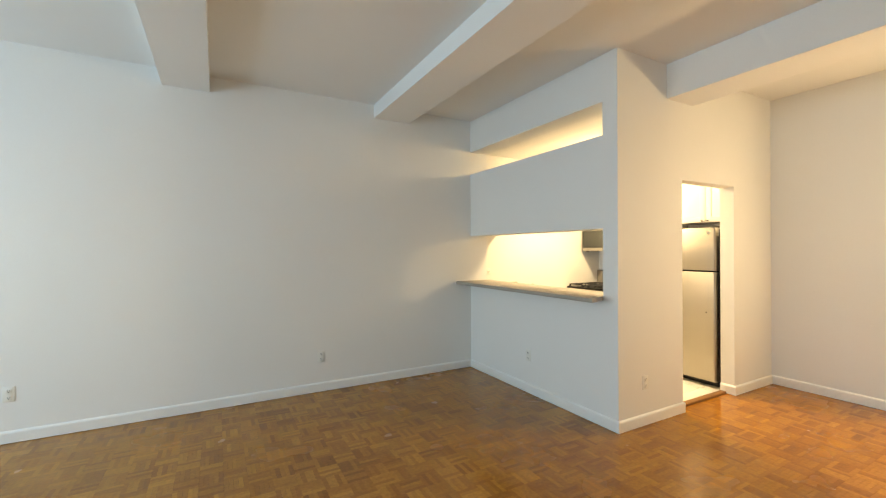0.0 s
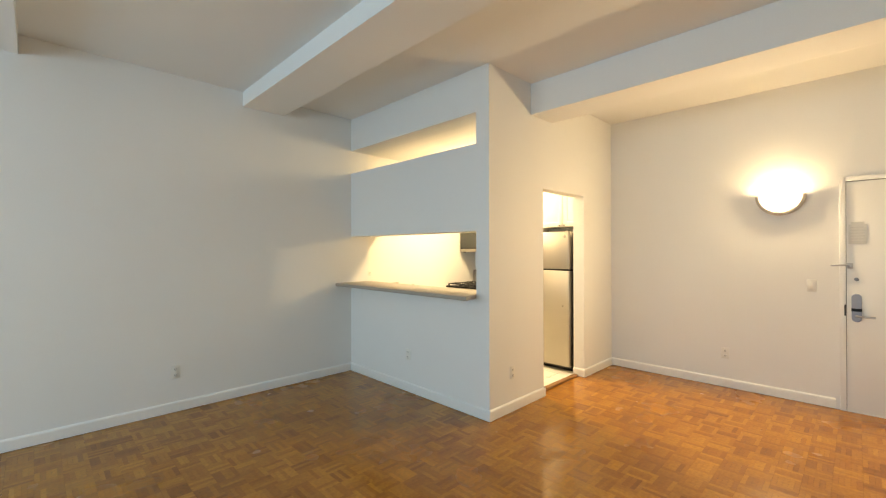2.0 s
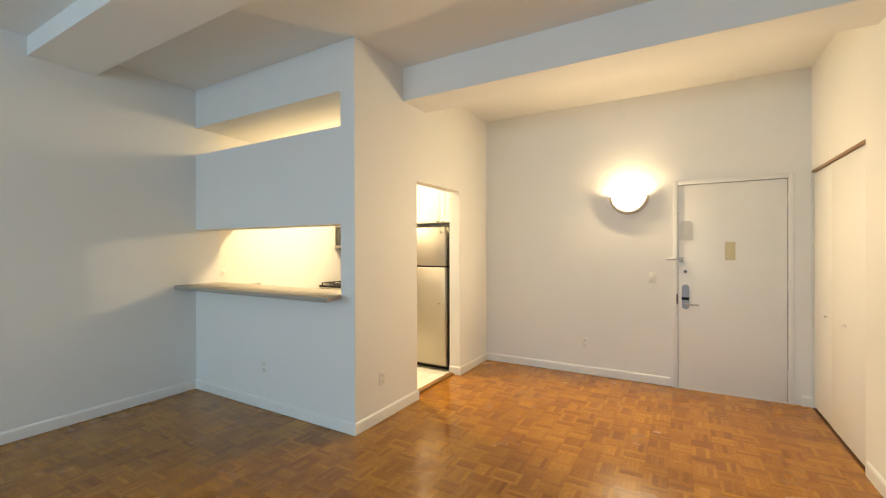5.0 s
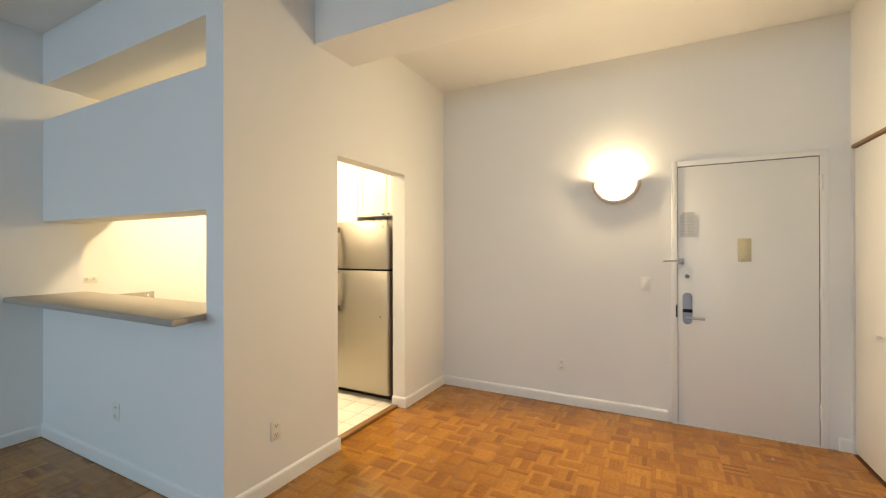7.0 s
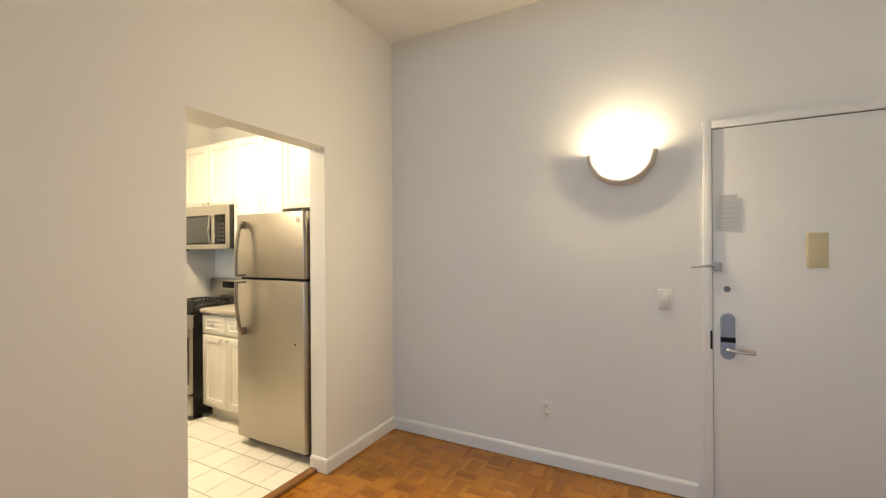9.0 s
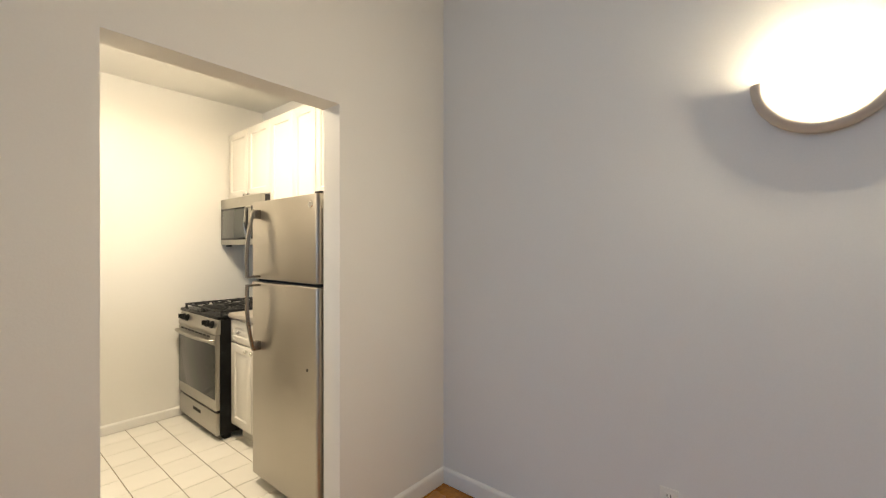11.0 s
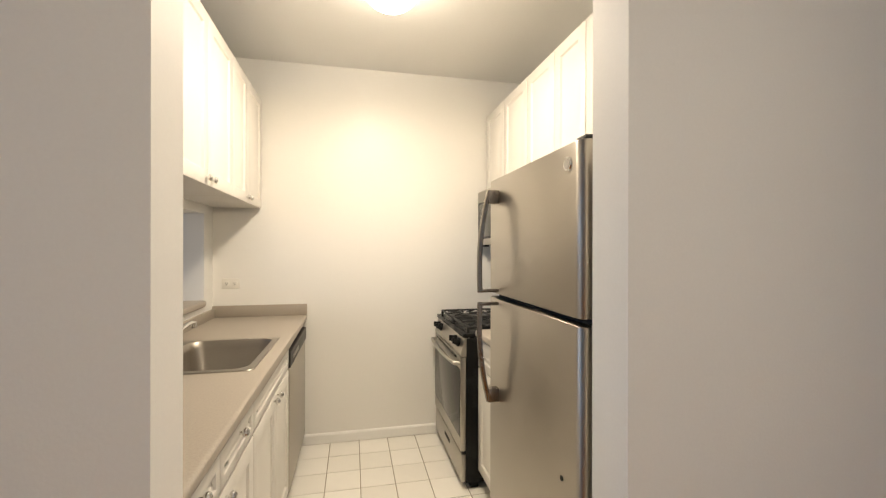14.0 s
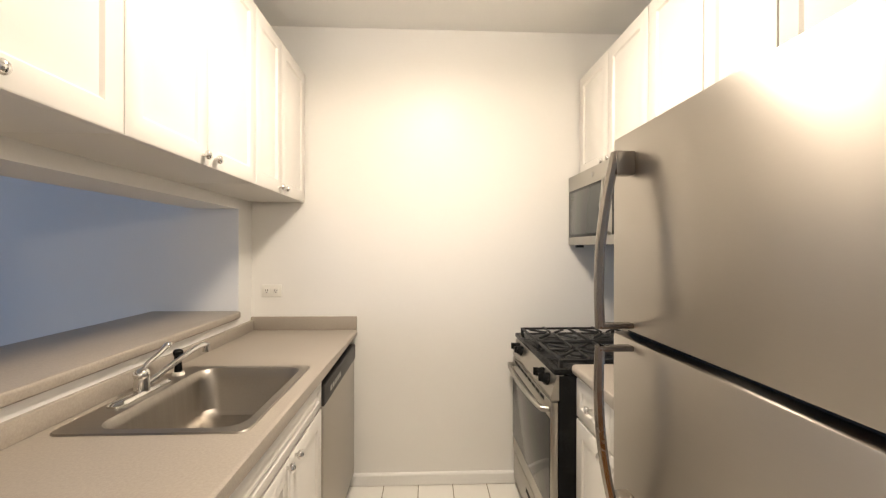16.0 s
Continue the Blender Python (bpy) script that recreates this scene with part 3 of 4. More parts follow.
SX0, SX1, SY0, SY1 = 3.150, 3.655, 3.28, 3.885
ct = tagged(empty("countertop", 3.39, 3.5, 0.895), "speckled taupe laminate countertop with sink cut-out", "countertop")
o = Vector(ct.location)
top = slab_with_hole("top", [XPK + 0.002 - o.x, SX0 + 0.02 - o.x, SX1 - 0.02 - o.x, 3.710 - o.x], [YPK + 0.002 - o.y, SY0 + 0.02 - o.y, SY1 - 0.02 - o.y, YK - 0.002 - o.y], 0, 0.04, ct, 3.710 - o.x)
boxes("backsplash", LAMIN, [(XPK + 0.002 - o.x, XPK + 0.022 - o.x, YPK + 0.002 - o.y, YK - 0.024 - o.y, 0.04, 0.100),
                            (XPK + 0.002 - o.x, 3.710 - o.x, YK - 0.022 - o.y, YK - 0.002 - o.y, 0.04, 0.118)], ct, bevel=0.004)
ct2 = tagged(empty("countertop", 5.0, 3.56, 0.895), "short taupe laminate countertop beside the stove", "countertop")
slab_with_hole("top", [4.715 - 5.0, 4.9 - 5.0, KX - 0.003 - 5.0], [3.247 - 3.56, 3.5 - 3.56, 3.872 - 3.56], 0, 0.04, ct2, 4.715 - 5.0, hole=False)
boxes("backsplash", LAMIN, [(KX - 0.023 - 5.0, KX - 0.004 - 5.0, 3.247 - 3.56, 3.872 - 3.56, 0.04, 0.118)], ct2, bevel=0.004)


def round_rect(x0, x1, y0, y1, r, z, n=6):
    pts = []
    for cx, cy, a0 in ((x1 - r, y1 - r, 0), (x0 + r, y1 - r, 90), (x0 + r, y0 + r, 180), (x1 - r, y0 + r, 270)):
        for k in range(n + 1):
            a = radians(a0 + 90 * k / n)
            pts.append((cx + r * math.cos(a), cy + r * math.sin(a), z))
    return pts


def loft(name, loops, mat, parent, cap=True):
    bm = bmesh.new()
    rings = [[bm.verts.new(p) for p in lp] for lp in loops]
    n = len(rings[0])
    for a, b in zip(rings, rings[1:]):
        for k in range(n):
            bm.faces.new((a[k], a[(k + 1) % n], b[(k + 1) % n], b[k]))
    if cap:
        bm.faces.new(rings[-1])
    return finish(name, bm, mat, parent, True)


def sink():
    zt = 0.935
    root = tagged(empty("kitchen_sink", (SX0 + SX1) / 2, (SY0 + SY1) / 2, zt), "single-bowl stainless steel drop-in kitchen sink", "sink")
    cx, cy = root.location.x, root.location.y
    a, b, c, d = SX0 - cx, SX1 - cx, SY0 - cy, SY1 - cy
    bx0 = a + 0.10         # deck for the faucet behind the bowl
    L = [round_rect(a, b, c, d, 0.03, 0.0006), round_rect(a + 0.003, b - 0.003, c + 0.003, d - 0.003, 0.03, 0.005),
         round_rect(bx0 - 0.008, b - 0.028, c + 0.028, d - 0.028, 0.06, 0.005), round_rect(bx0, b - 0.035, c + 0.035, d - 0.035, 0.055, -0.002),
         round_rect(bx0 + 0.006, b - 0.042, c + 0.042, d - 0.042, 0.055, -0.03), round_rect(bx0 + 0.014, b - 0.05, c + 0.05, d - 0.05, 0.06, -0.145),
         round_rect(bx0 + 0.03, b - 0.066, c + 0.066, d - 0.066, 0.055, -0.165), round_rect(bx0 + 0.06, b - 0.10, c + 0.10, d - 0.10, 0.05, -0.172)]
    loft("bowl", L, SINKM, root)
    bm = bmesh.new()
    add_cyl(bm, (0.04, 0, -0.1725), (0.04, 0, -0.169), 0.045, 0.04, 28)
    add_cyl(bm, (0.04, 0, -0.169), (0.04, 0, -0.160), 0.012, 0.010, 12)
    finish("drain", bm, SINKM, root, True)


sink()


def faucet():
    x, y, z = 3.195, 3.575, 0.940
    root = tagged(empty("kitchen_faucet", x, y, z), "chrome single-lever faucet with long low spout", "faucet")
    L = [round_rect(-0.026, 0.026, -0.13, 0.13, 0.024, 0.0), round_rect(-0.026, 0.026, -0.13, 0.13, 0.024, 0.006), round_rect(-0.018, 0.018, -0.12, 0.12, 0.017, 0.013)]
    loft("deck_plate", L, CHROME, root)
    bm = bmesh.new()
    add_cyl(bm, (0, 0, 0.010), (0, 0, 0.060), 0.024, 0.021, 24)
    add_ball(bm, (0, 0, 0.062), 0.024, (1, 1, 0.9), 20)
    finish("body", bm, CHROME, root, True)
    tube("spout", CHROME, [(0.012, 0.015, 0.03), (0.025, 0.075, 0.052), (0.040, 0.15, 0.076), (0.052, 0.215, 0.094), (0.060, 0.258, 0.098), (0.063, 0.27, 0.090)], 0.0105, root, 0.009)
    bm = bmesh.new()
    add_cyl(bm, (0.063, 0.272, 0.098), (0.063, 0.272, 0.068), 0.013, 0.013, 18)
    finish("aerator", bm, CHROME, root, True)
    tube("lever", CHROME, [(0, 0, 0.075), (0.0, 0.03, 0.092), (-0.003, 0.085, 0.105), (-0.005, 0.135, 0.122)], 0.006, root, 0.009)
    bm = bmesh.new()
    add_ball(bm, (-0.005, 0.142, 0.124), 0.014, (1, 1.1, 0.8), 14)
    finish("lever_tip", bm, CHROME, root, True)
    s = tagged(empty("sink_sprayer", x - 0.002, 3.775, 0.940), "black plastic sink sprayer in a white holder", "sprayer")
    bm = bmesh.new()
    add_cyl(bm, (0, 0, 0), (0, 0, 0.012), 0.022, 0.018, 20)
    finish("holder", bm, PLATE, s, True)
    bm = bmesh.new()
    add_cyl(bm, (0, 0, 0.010), (0, 0, 0.050), 0.014, 0.011, 16)
    add_cyl(bm, (0, 0, 0.050), (0.004, -0.008, 0.085), 0.011, 0.017, 16)
    add_ball(bm, (0.004, -0.009, 0.088), 0.017, (1, 1, 0.6), 14)
    finish("spray_head", bm, BLACK, s, True)


faucet()


def dishwasher():
    root = tagged(empty("dishwasher", 3.4, 4.245, FK), "stainless built-in dishwasher with dark control strip", "dishwasher")
    ox, oy, oz = root.location
    y0, y1 = 3.880 - oy, 4.612 - oy
    boxes("tub", DARK, [(XPK + 0.02 - ox, 3.655 - ox, y0, y1, 0.005, 0.862 - oz)], root)
    boxes("door", STEEL, [(3.655 - ox, 3.700 - ox, y0 + 0.004, y1 - 0.004, 0.10, 0.768 - oz)], root, bevel=0.006, seg=3)
    boxes("control_strip", GREYM, [(3.655 - ox, 3.706 - ox, y0 + 0.004, y1 - 0.004, 0.772 - oz, 0.856 - oz)], root, bevel=0.005)
    boxes("buttons", NICKEL, [(3.7055 - ox, 3.7075 - ox, y0 + 0.10 + 0.045 * k, y0 + 0.13 + 0.045 * k, 0.80 - oz, 0.822 - oz) for k in range(5)], root, bevel=0.0006)
    boxes("kick_plate", GREYM, [(3.62 - ox, 3.64 - ox, y0, y1, 0.0, 0.098)], root)
    bm = bmesh.new()
    add_cyl(bm, (3.699 - ox, y1 - 0.05, 0.14), (3.703 - ox, y1 - 0.05, 0.14), 0.007)
    finish("badge", bm, CHROME, root, True)


dishwasher()


def handle_bow(name, x, y, z0, z1, root, solid_top):
    """A fridge handle: a flat bar that bows out and comes back to a block at one end."""
    bm = bmesh.new()
    n = 28
    prev = None
    for i in range(n + 1):
        f = i / n
        z = z0 + (z1 - z0) * f
        g = f if solid_top else 1 - f
        # stands off most towards the split, and leans in at the block
        out = 0.034 + 0.036 * (1 - g ** 2.2) + 0.006 * math.sin(math.pi * g)
        w = 0.0125 + 0.003 * g
        ring = [bm.verts.new((x - out - dx, y + dy, z)) for dx, dy in ((0, -w), (0.009, -w * 0.75), (0.012, 0), (0.009, w * 0.75), (0, w), (-0.006, w * 0.8), (-0.006, -w * 0.8))]
        if prev:
            for k in range(7):
                bm.faces.new((prev[k], prev[(k + 1) % 7], ring[(k + 1) % 7], ring[k]))
        else:
            bm.faces.new(ring)
        prev = ring
    bm.faces.new(prev[::-1])
    za, zb = (z1 - 0.052, z1) if solid_top else (z0, z0 + 0.052)
    add_box(bm, x - 0.043, x + 0.001, y - 0.017, y + 0.017, za, zb, 0.004)
    zc, zd = (z0, z0 + 0.012) if solid_top else (z1 - 0.012, z1)
    add_box(bm, x - 0.076, x + 0.001, y - 0.012, y + 0.012, zc, zd, 0.003)
    return finish(name, bm, HANDLE, root, True)


def fridge_door(name, x0, x1, y0, y1, z0, z1, root):
    """A steel door with well-rounded upright edges and softly eased top and bottom."""
    bm = bmesh.new()
    add_box(bm, x0, x1, y0, y1, z0, z1)
    es = [e for e in bm.edges if all(abs(v.co.x - x0) < 1e-5 for v in e.verts) and abs(e.verts[0].co.y - e.verts[1].co.y) < 1e-5]
    bmesh.ops.bevel(bm, geom=es, offset=0.024, segments=6, affect="EDGES", profile=0.5)
    es = [e for e in bm.edges if abs(e.verts[0].co.z - e.verts[1].co.z) < 1e-5 and min(v.co.x for v in e.verts) < x1 - 1e-4]
    bmesh.ops.bevel(bm, geom=es, offset=0.005, segments=2, affect="EDGES", profile=0.5, clamp_overlap=True)
    return finish(name, bm, STEEL, root, True)


def fridge():
    root = tagged(empty("refrigerator", 4.95, 2.855, FK), "stainless top-freezer refrigerator with curved bar handles", "refrigerator")
    ox, oy, oz = root.location
    y0, y1 = 2.508 - oy, 3.203 - oy
    F = 4.570 - ox
    boxes("body", GREYM, [(F + 0.075, 5.33 - ox, y0 + 0.006, y1 - 0.006, 0.03, 1.662 - oz)], root, bevel=0.006)
    boxes("base_grille", DARK, [(F + 0.09, F + 0.12, y0 + 0.02, y1 - 0.02, 0.0, 0.05)], root)
    for name, z0, z1 in (("door", 0.075 - oz, 1.209 - oz), ("freezer_door", 1.227 - oz, 1.676 - oz)):
        fridge_door(name, F, F + 0.068, y0, y1, z0, z1, root)
    # gasket behind the doors, then a dark strip for the shade in their split
    boxes("gasket_and_gap_shade", DARK, [(F + 0.066, F + 0.078, y0 + 0.012, y1 - 0.012, 0.08, 1.655 - oz), (F + 0.04, F + 0.07, y0 + 0.01, y1 - 0.01, 1.204 - oz, 1.230 - oz)], root)
    yh = 3.098 - oy
    handle_bow("freezer_handle", F, yh, 1.236 - oz, 1.626 - oz, root, True)
    handle_bow("door_handle", F, yh, 0.818 - oz, 1.198 - oz, root, False)
    bm = bmesh.new()
    add_cyl(bm, (F - 0.003, 2.572 - oy, 1.623 - oz), (F + 0.001, 2.572 - oy, 1.623 - oz), 0.018, 0.020, 28)
    finish("emblem", bm, CHROME, root, True)
    bm = bmesh.new()
    add_cyl(bm, (F - 0.0036, 2.572 - oy, 1.623 - oz), (F - 0.002, 2.572 - oy, 1.623 - oz), 0.013, 0.013, 24)
    finish("emblem_disc", bm, NICKEL, root, True)
    bm = bmesh.new()
    add_cyl(bm, (F - 0.002, 2.60 - oy, 0.79 - oz), (F + 0.001, 2.60 - oy, 0.79 - oz), 0.007, 0.007, 14)
    finish("lock_plug", bm, DARK, root, True)
    boxes("hinge_cap", GREYM, [(F + 0.02, F + 0.11, y0 + 0.01, y0 + 0.06, 1.676 - oz, 1.69 - oz)], root, bevel=0.004)


fridge()


def stove():
    root = tagged(empty("gas_range", 5.0, 4.25, FK), "stainless and black gas range with cast-iron grates", "stove")
    ox, oy, oz = root.location
    y0, y1 = 3.880 - oy, 4.630 - oy
    F = 4.665 - ox
    B = 5.345 - ox
    boxes("body", BLACK, [(F, B, y0, y1, 0.04, 0.885 - oz)], root, bevel=0.003)
    for fx, fy in ((F + 0.03, y0 + 0.02), (F + 0.03, y1 - 0.07), (B - 0.1, y0 + 0.02), (B - 0.1, y1 - 0.07)):
        boxes("foot", BLACK, [(fx, fx + 0.05, fy, fy + 0.05, 0, 0.04)], root, bevel=0.004)
    boxes("cooktop", BLACK, [(F - 0.02, B - 0.03, y0, y1, 0.887 - oz, 0.912 - oz)], root, bevel=0.006)
    boxes("drawer", STEELH, [(F - 0.028, F - 0.001, y0 + 0.004, y1 - 0.004, 0.045, 0.215 - oz)], root, bevel=0.006)
    boxes("drawer_pull", DARK, [(F - 0.0295, F - 0.024, -0.075, 0.075, 0.135, 0.160)], root, bevel=0.0012)
    boxes("oven_door", STEELH, [(F - 0.034, F - 0.001, y0 + 0.004, y1 - 0.004, 0.232 - oz, 0.775 - oz)], root, bevel=0.006)
    boxes("oven_window", GLASSD, [(F - 0.0365, F - 0.03, y0 + 0.012, y1 - 0.012, 0.315 - oz, 0.705 - oz)], root, bevel=0.001)
    boxes("vent_slots", DARK, [(F - 0.0358, F - 0.03, y0 + 0.10 + 0.075 * k, y0 + 0.155 + 0.075 * k, 0.752 - oz, 0.766 - oz) for k in range(8)], root)
    pts = [(F - 0.034, y0 + 0.035, 0.735 - oz), (F - 0.062, y0 + 0.04, 0.737 - oz)] + \
          [(F - 0.066 - 0.016 * math.sin(math.pi * k / 12), y0 + 0.04 + (y1 - y0 - 0.08) * k / 12, 0.737 - oz) for k in range(1, 12)] + \
          [(F - 0.062, y1 - 0.04, 0.737 - oz), (F - 0.034, y1 - 0.035, 0.735 - oz)]
    tube("oven_handle", STEELH, pts, 0.012, root)
    # sloping control panel
    bm = bmesh.new()
    prof = [(F - 0.032, 0.780 - oz), (F - 0.034, 0.800 - oz), (F - 0.008, 0.886 - oz), (F + 0.02, 0.886 - oz), (F + 0.02, 0.780 - oz)]
    a = [bm.verts.new((x, y0 + 0.002, z)) for x, z in prof]
    b = [bm.verts.new((x, y1 - 0.002, z)) for x, z in prof]
    for k in range(5):
        bm.faces.new((a[k], a[(k + 1) % 5], b[(k + 1) % 5], b[k]))
    bm.faces.new(a)
    bm.faces.new(b[::-1])
    finish("control_panel", bm, STEELH, root)
    for k, y in enumerate((y0 + 0.09, y0 + 0.175, y1 - 0.175, y1 - 0.09)):
        bm = bmesh.new()
        m = Vector((-0.95, 0, 0.29)).normalized()
        c = Vector((F - 0.020, y, 0.845 - oz))
        add_cyl(bm, c, c + m * 0.012, 0.027, 0.026, 22)
        add_cyl(bm, c + m * 0.010, c + m * 0.032, 0.021, 0.018, 22)
        p = c + m * 0.034
        add_box(bm, p.x - 0.010, p.x + 0.006, p.y - 0.005, p.y + 0.005, p.z - 0.017, p.z + 0.017, 0.002)
        finish("knob", bm, BLACK, root, True)
    # burners and grates
    zc = 0.912 - oz
    for by in (-0.19, 0.19):
        for bx in (F + 0.14, F + 0.43):
            bm = bmesh.new()
            add_cyl(bm, (bx, by, zc), (bx, by, zc + 0.012), 0.052, 0.045, 24)
            add_cyl(bm, (bx, by, zc + 0.012), (bx, by, zc + 0.020), 0.034, 0.032, 24)
            finish("burner", bm, IRON, root, True)
    for s in (-1, 1):
        bm = bmesh.new()
        gx0, gx1 = F + 0.015, F + 0.555
        gy0, gy1 = (0.012, 0.345) if s > 0 else (-0.345, -0.012)
        zg = zc + 0.034
        for (p, q) in (((gx0, gy0), (gx1, gy0)), ((gx0, gy1), (gx1, gy1)), ((gx0, gy0), (gx0, gy1)), ((gx1, gy0), (gx1, gy1)), (((gx0 + gx1) / 2, gy0), ((gx0 + gx1) / 2, gy1))):
            add_box(bm, min(p[0], q[0]) - 0.005, max(p[0], q[0]) + 0.005, min(p[1], q[1]) - 0.005, max(p[1], q[1]) + 0.005, zg - 0.010, zg + 0.002, 0.002)
        for bx in (F + 0.14, F + 0.43):
            cy = (gy0 + gy1) / 2
            for k in range(4):
                a = math.pi / 4 + k * math.pi / 2
                add_cyl(bm, (bx + 0.035 * math.cos(a), cy + 0.035 * math.sin(a), zg + 0.002), (bx + 0.135 * math.cos(a), cy + 0.15 * math.sin(a), zg), 0.006, 0.006, 8)
            for p, q in (((bx - 0.125, cy), (bx - 0.04, cy)), ((bx + 0.04, cy), (bx + 0.125, cy)), ((bx, gy0), (bx, cy - 0.04)), ((bx, cy + 0.04), (bx, gy1))):
                add_cyl(bm, (*p, zg), (*q, zg + 0.003), 0.006, 0.005, 8)
        for px in (gx0, gx1):
            for py in (gy0, gy1):
                add_box(bm, px - 0.008, px + 0.008, py - 0.008, py + 0.008, zc, zg, 0.002)
        finish("grate", bm, IRON, root, True)
    boxes("backguard", STEELH, [(B - 0.055, B, y0, y1, 0.885 - oz, 1.135 - oz)], root, bevel=0.012, seg=3)
    boxes("display", BLACK, [(B - 0.058, B - 0.05, -0.17, 0.17, 1.04 - oz, 1.105 - oz)], root, bevel=0.002)


stove()


def microwave():
    root = tagged(empty("microwave", 5.15, 4.255, 1.432), "stainless over-range microwave with grey window", "microwave")
    ox, oy, oz = root.location
    y0, y1 = 3.879 - oy, 4.632 - oy
    F = 4.965 - ox
    boxes("body", GREYM, [(F + 0.03, KX - 0.004 - ox, y0, y1, 0.012, 0.40)], root, bevel=0.004)
    boxes("front", STEELH, [(F, F + 0.032, y0, y1, 0.0, 0.402)], root, bevel=0.006)
    boxes("window_surround", BLACK, [(F - 0.002, F + 0.004, -0.155, y1 - 0.02, 0.045, 0.315)], root, bevel=0.001)
    boxes("window", GLASSG, [(F - 0.0035, F + 0.002, -0.12, y1 - 0.035, 0.06, 0.30)], root, bevel=0.001)
    boxes("keypad", BLACK, [(F - 0.002, F + 0.004, y0 + 0.02, -0.205, 0.045, 0.315)], root, bevel=0.001)
    boxes("keys", GREYM, [(F - 0.0035, F - 0.001, y0 + 0.035 + 0.036 * i, y0 + 0.063 + 0.036 * i, 0.07 + 0.036 * j, 0.095 + 0.036 * j) for i in range(3) for j in range(5)], root)
    tube("handle", STEELH, [(F + 0.002, -0.18, 0.05), (F - 0.03, -0.18, 0.06), (F - 0.042, -0.18, 0.18), (F - 0.03, -0.18, 0.30), (F + 0.002, -0.18, 0.31)], 0.010, root)
    bm = bmesh.new()
    add_cyl(bm, (F - 0.003, 0.02, 0.36), (F + 0.002, 0.02, 0.36), 0.012, 0.013, 20)
    finish("emblem", bm, NICKEL, root, True)
    boxes("vent", GREYM, [(F + 0.02, F + 0.06, y1 - 0.09, y1 - 0.06, -0.014, 0.012), (F + 0.06, KX - 0.05 - ox, y0 + 0.05, y1 - 0.05, 0.004, 0.013)], root, bevel=0.002)


microwave()
switch_plate("outlet", "white horizontal duplex outlet on the kitchen wall", "outlet", pose(3.213, YK, 1.163), wide=True)


def ceiling_lamp():
    root = tagged(empty("ceiling_lamp", 4.195, 3.51, HK), "lit round frosted-glass dome ceiling lamp", "lamp")
    bm = bmesh.new()
    add_cyl(bm, (0, 0, 0), (0, 0, -0.010), 0.140, 0.142, 40)
    finish("base", bm, PLATE, root, True)
    # the glass swells a little below its neck and closes in a round bottom
    bm = bmesh.new()
    n = 40
    turn = [radians(-13 + 103 * i / 13) for i in range(13)]
    prof = [(0.155 * math.cos(a), -0.045 - 0.155 * math.sin(a)) for a in turn]
    rings = [[bm.verts.new((q * math.cos(2 * math.pi * j / n), q * math.sin(2 * math.pi * j / n), z)) for j in range(n)] for q, z in prof]
    tip = bm.verts.new((0, 0, -0.200))
    for a, b in zip(rings, rings[1:]):
        for j in range(n):
            bm.faces.new((a[j], a[(j + 1) % n], b[(j + 1) % n], b[j]))
    for j in range(n):
        bm.faces.new((rings[-1][j], rings[-1][(j + 1) % n], tip))
    finish("dome", bm, DOME, root, True)


ceiling_lamp()

# ---- floor pieces ----


def tile_mesh(w, d, t, ch):
    bm = bmesh.new()
    lo = [bm.verts.new((x, y, -t)) for x, y in ((0, 0), (w, 0), (w, d), (0, d))]
    mi = [bm.verts.new((x, y, -ch)) for x, y in ((0, 0), (w, 0), (w, d), (0, d))]
    hi = [bm.verts.new((x, y, 0)) for x, y in ((ch, ch), (w - ch, ch), (w - ch, d - ch), (ch, d - ch))]
    for a, b in ((lo, mi), (mi, hi)):
        for k in range(4):
            bm.faces.new((a[k], a[(k + 1) % 4], b[(k + 1) % 4], b[k]))
    bm.faces.new(hi)
    me = bpy.data.meshes.new("tile")
    bm.to_mesh(me)
    bm.free()
    me.materials.append(TILE)
    return me


P = 0.2032
rnd = random.Random(5)
full = tile_mesh(P - 0.0045, P - 0.0045, 0.006, 0.0015)
x = 3.665 - P
while x < 4.95:
    y = YK - 0.004
    while y > YPK + 0.02:
        d = min(P, y - YPK)
        me = full if d > P - 0.001 else tile_mesh(P - 0.0045, d - 0.0045, 0.006, 0.0015)
        t = new("tile", me)
        t.parent = kfloor
        t.location = (x + 0.0022, y - d + 0.0022, FK + rnd.uniform(-0.0004, 0.0004))
        y -= d
    x += P

# oak mosaic: squares of five fingers, turned in alternation
S, NF = 0.136, 5
fw = S / NF


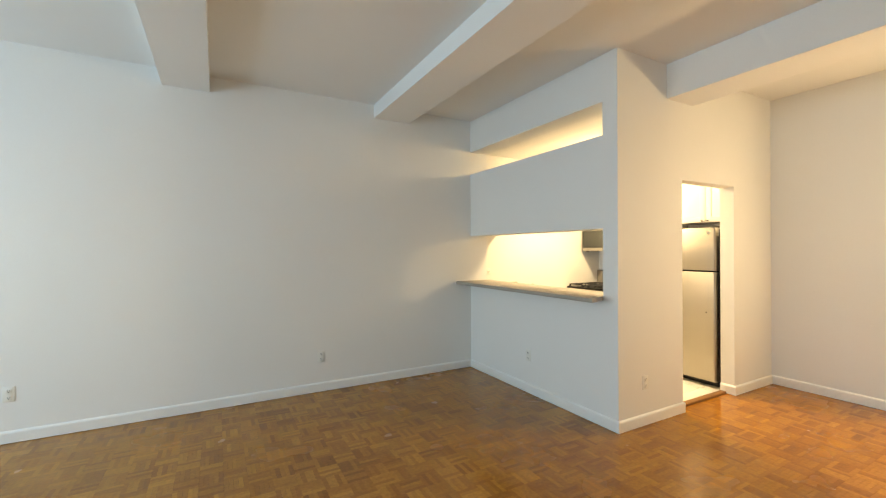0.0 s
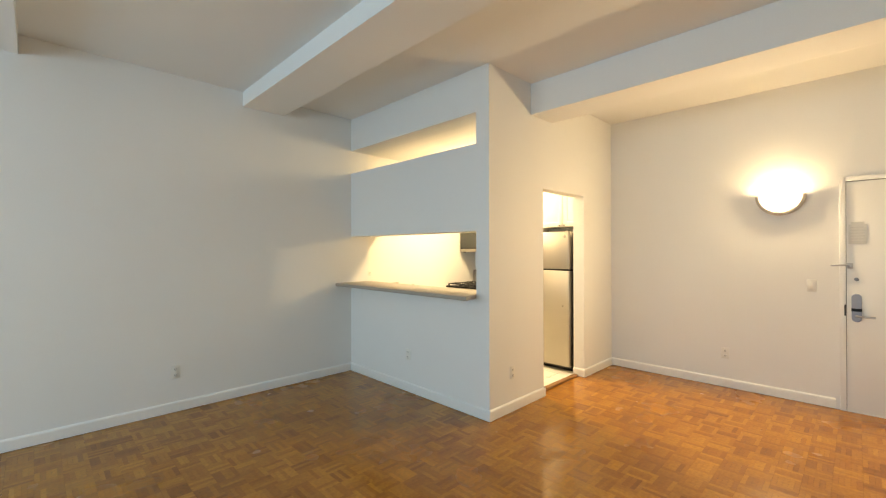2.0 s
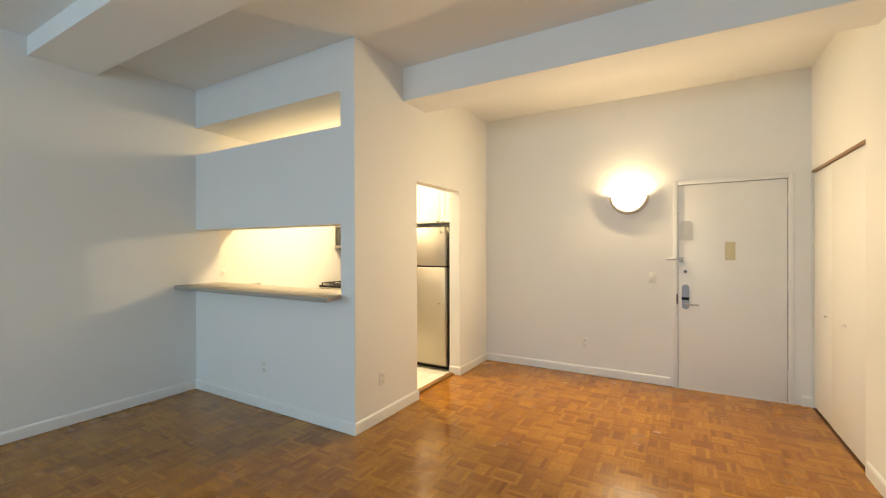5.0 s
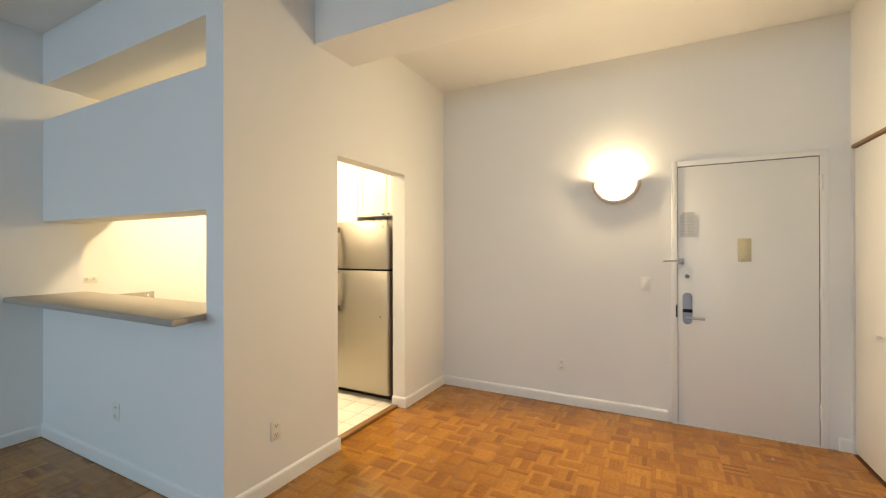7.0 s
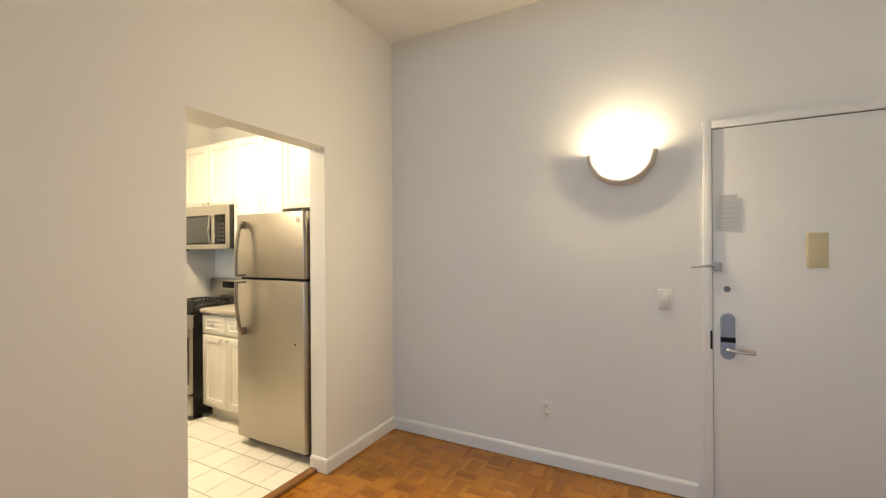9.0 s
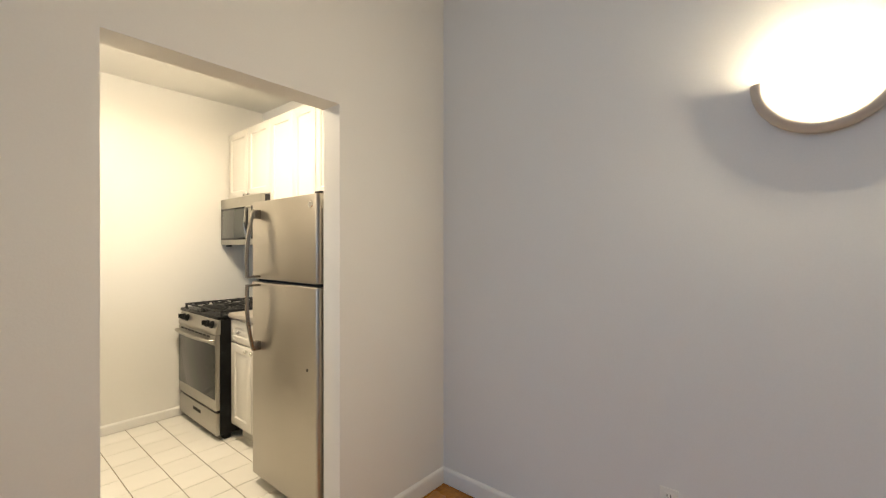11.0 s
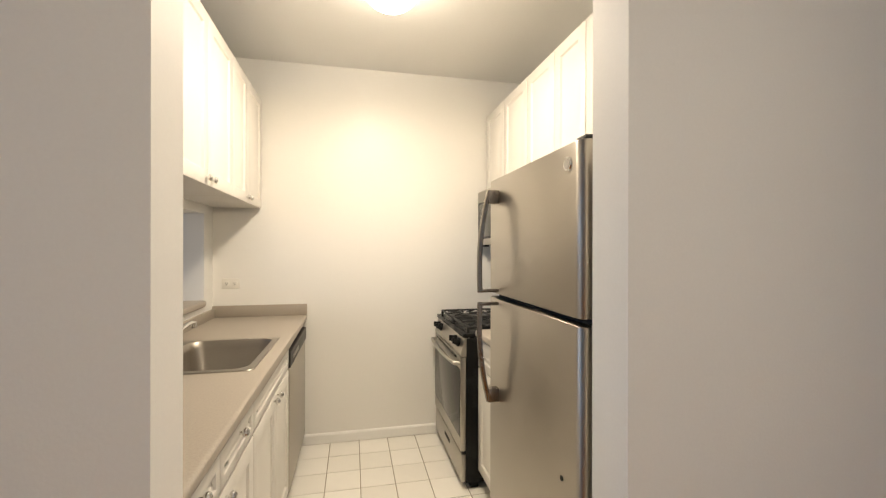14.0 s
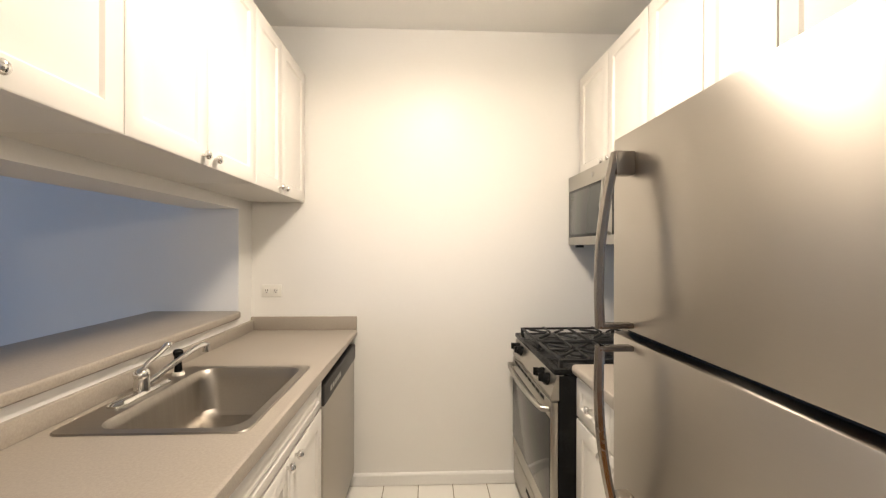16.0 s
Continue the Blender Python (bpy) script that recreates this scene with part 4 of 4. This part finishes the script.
def finger(verts, faces, x0, y0, lx, ly, z):
    c, i = 0.00025, len(verts)
    verts += [(x0, y0, z - 0.006), (x0 + lx, y0, z - 0.006), (x0 + lx, y0 + ly, z - 0.006), (x0, y0 + ly, z - 0.006),
              (x0 + c, y0 + c, z), (x0 + lx - c, y0 + c, z), (x0 + lx - c, y0 + ly - c, z), (x0 + c, y0 + ly - c, z)]
    faces += [(i + 4, i + 5, i + 6, i + 7)] + [(i + a, i + (a + 1) % 4, i + 4 + (a + 1) % 4, i + 4 + a) for a in range(4)]


def block_mesh(seed):
    r = random.Random(seed)
    v, f = [], []
    for k in range(NF):
        finger(v, f, 0, k * fw, S, fw, r.uniform(-0.0002, 0.0002))
    me = bpy.data.meshes.new("parquet_block")
    me.from_pydata(v, [], f)
    me.materials.append(PARQ)
    return me


block = [block_mesh(k) for k in range(12)]
rest_v, rest_f, count = [], [], 0
nx, ny = int((XE - X0) / S) + 1, int((YN - YS) / S) + 1
for i in range(nx):
    for j in range(ny):
        bx, by = X0 + i * S, YS + j * S
        if bx > XP - 0.01 and by > YPK - 0.06:
            continue
        ex, ey = min(S, XE - bx), min(S, YN - by)
        if bx + S > XP and by + S > YPK - 0.06 and bx > XP - 0.01:
            ey = min(ey, YPK - 0.06 - by)
        if ex < 0.004 or ey < 0.004:
            continue
        whole = ex > S - 1e-6 and ey > S - 1e-6
        turned = (i + j) % 2
        if whole and count < 300 and 2.75 < bx < 5.2 and 0.25 < by < 2.2:
            o = new("parquet_block", block[rnd.randrange(12)])
            o.parent = floor
            o.matrix_basis = pose(bx + S, by, 0, 0, 0, 90) if turned else pose(bx, by, 0)
            count += 1
            continue
        for k in range(NF):
            z = rnd.uniform(-0.0002, 0.0002)
            if turned and k * fw < ex - 0.003:
                finger(rest_v, rest_f, bx + k * fw, by, min(fw, ex - k * fw), ey, z)
            elif not turned and k * fw < ey - 0.003:
                finger(rest_v, rest_f, bx, by + k * fw, ex, min(fw, ey - k * fw), z)
me = bpy.data.meshes.new("parquet_blocks")
me.from_pydata(rest_v, [], rest_f)
me.materials.append(PARQ)
o = new("parquet_blocks", me)
o.parent = floor
tagged(o, kind="stuff")
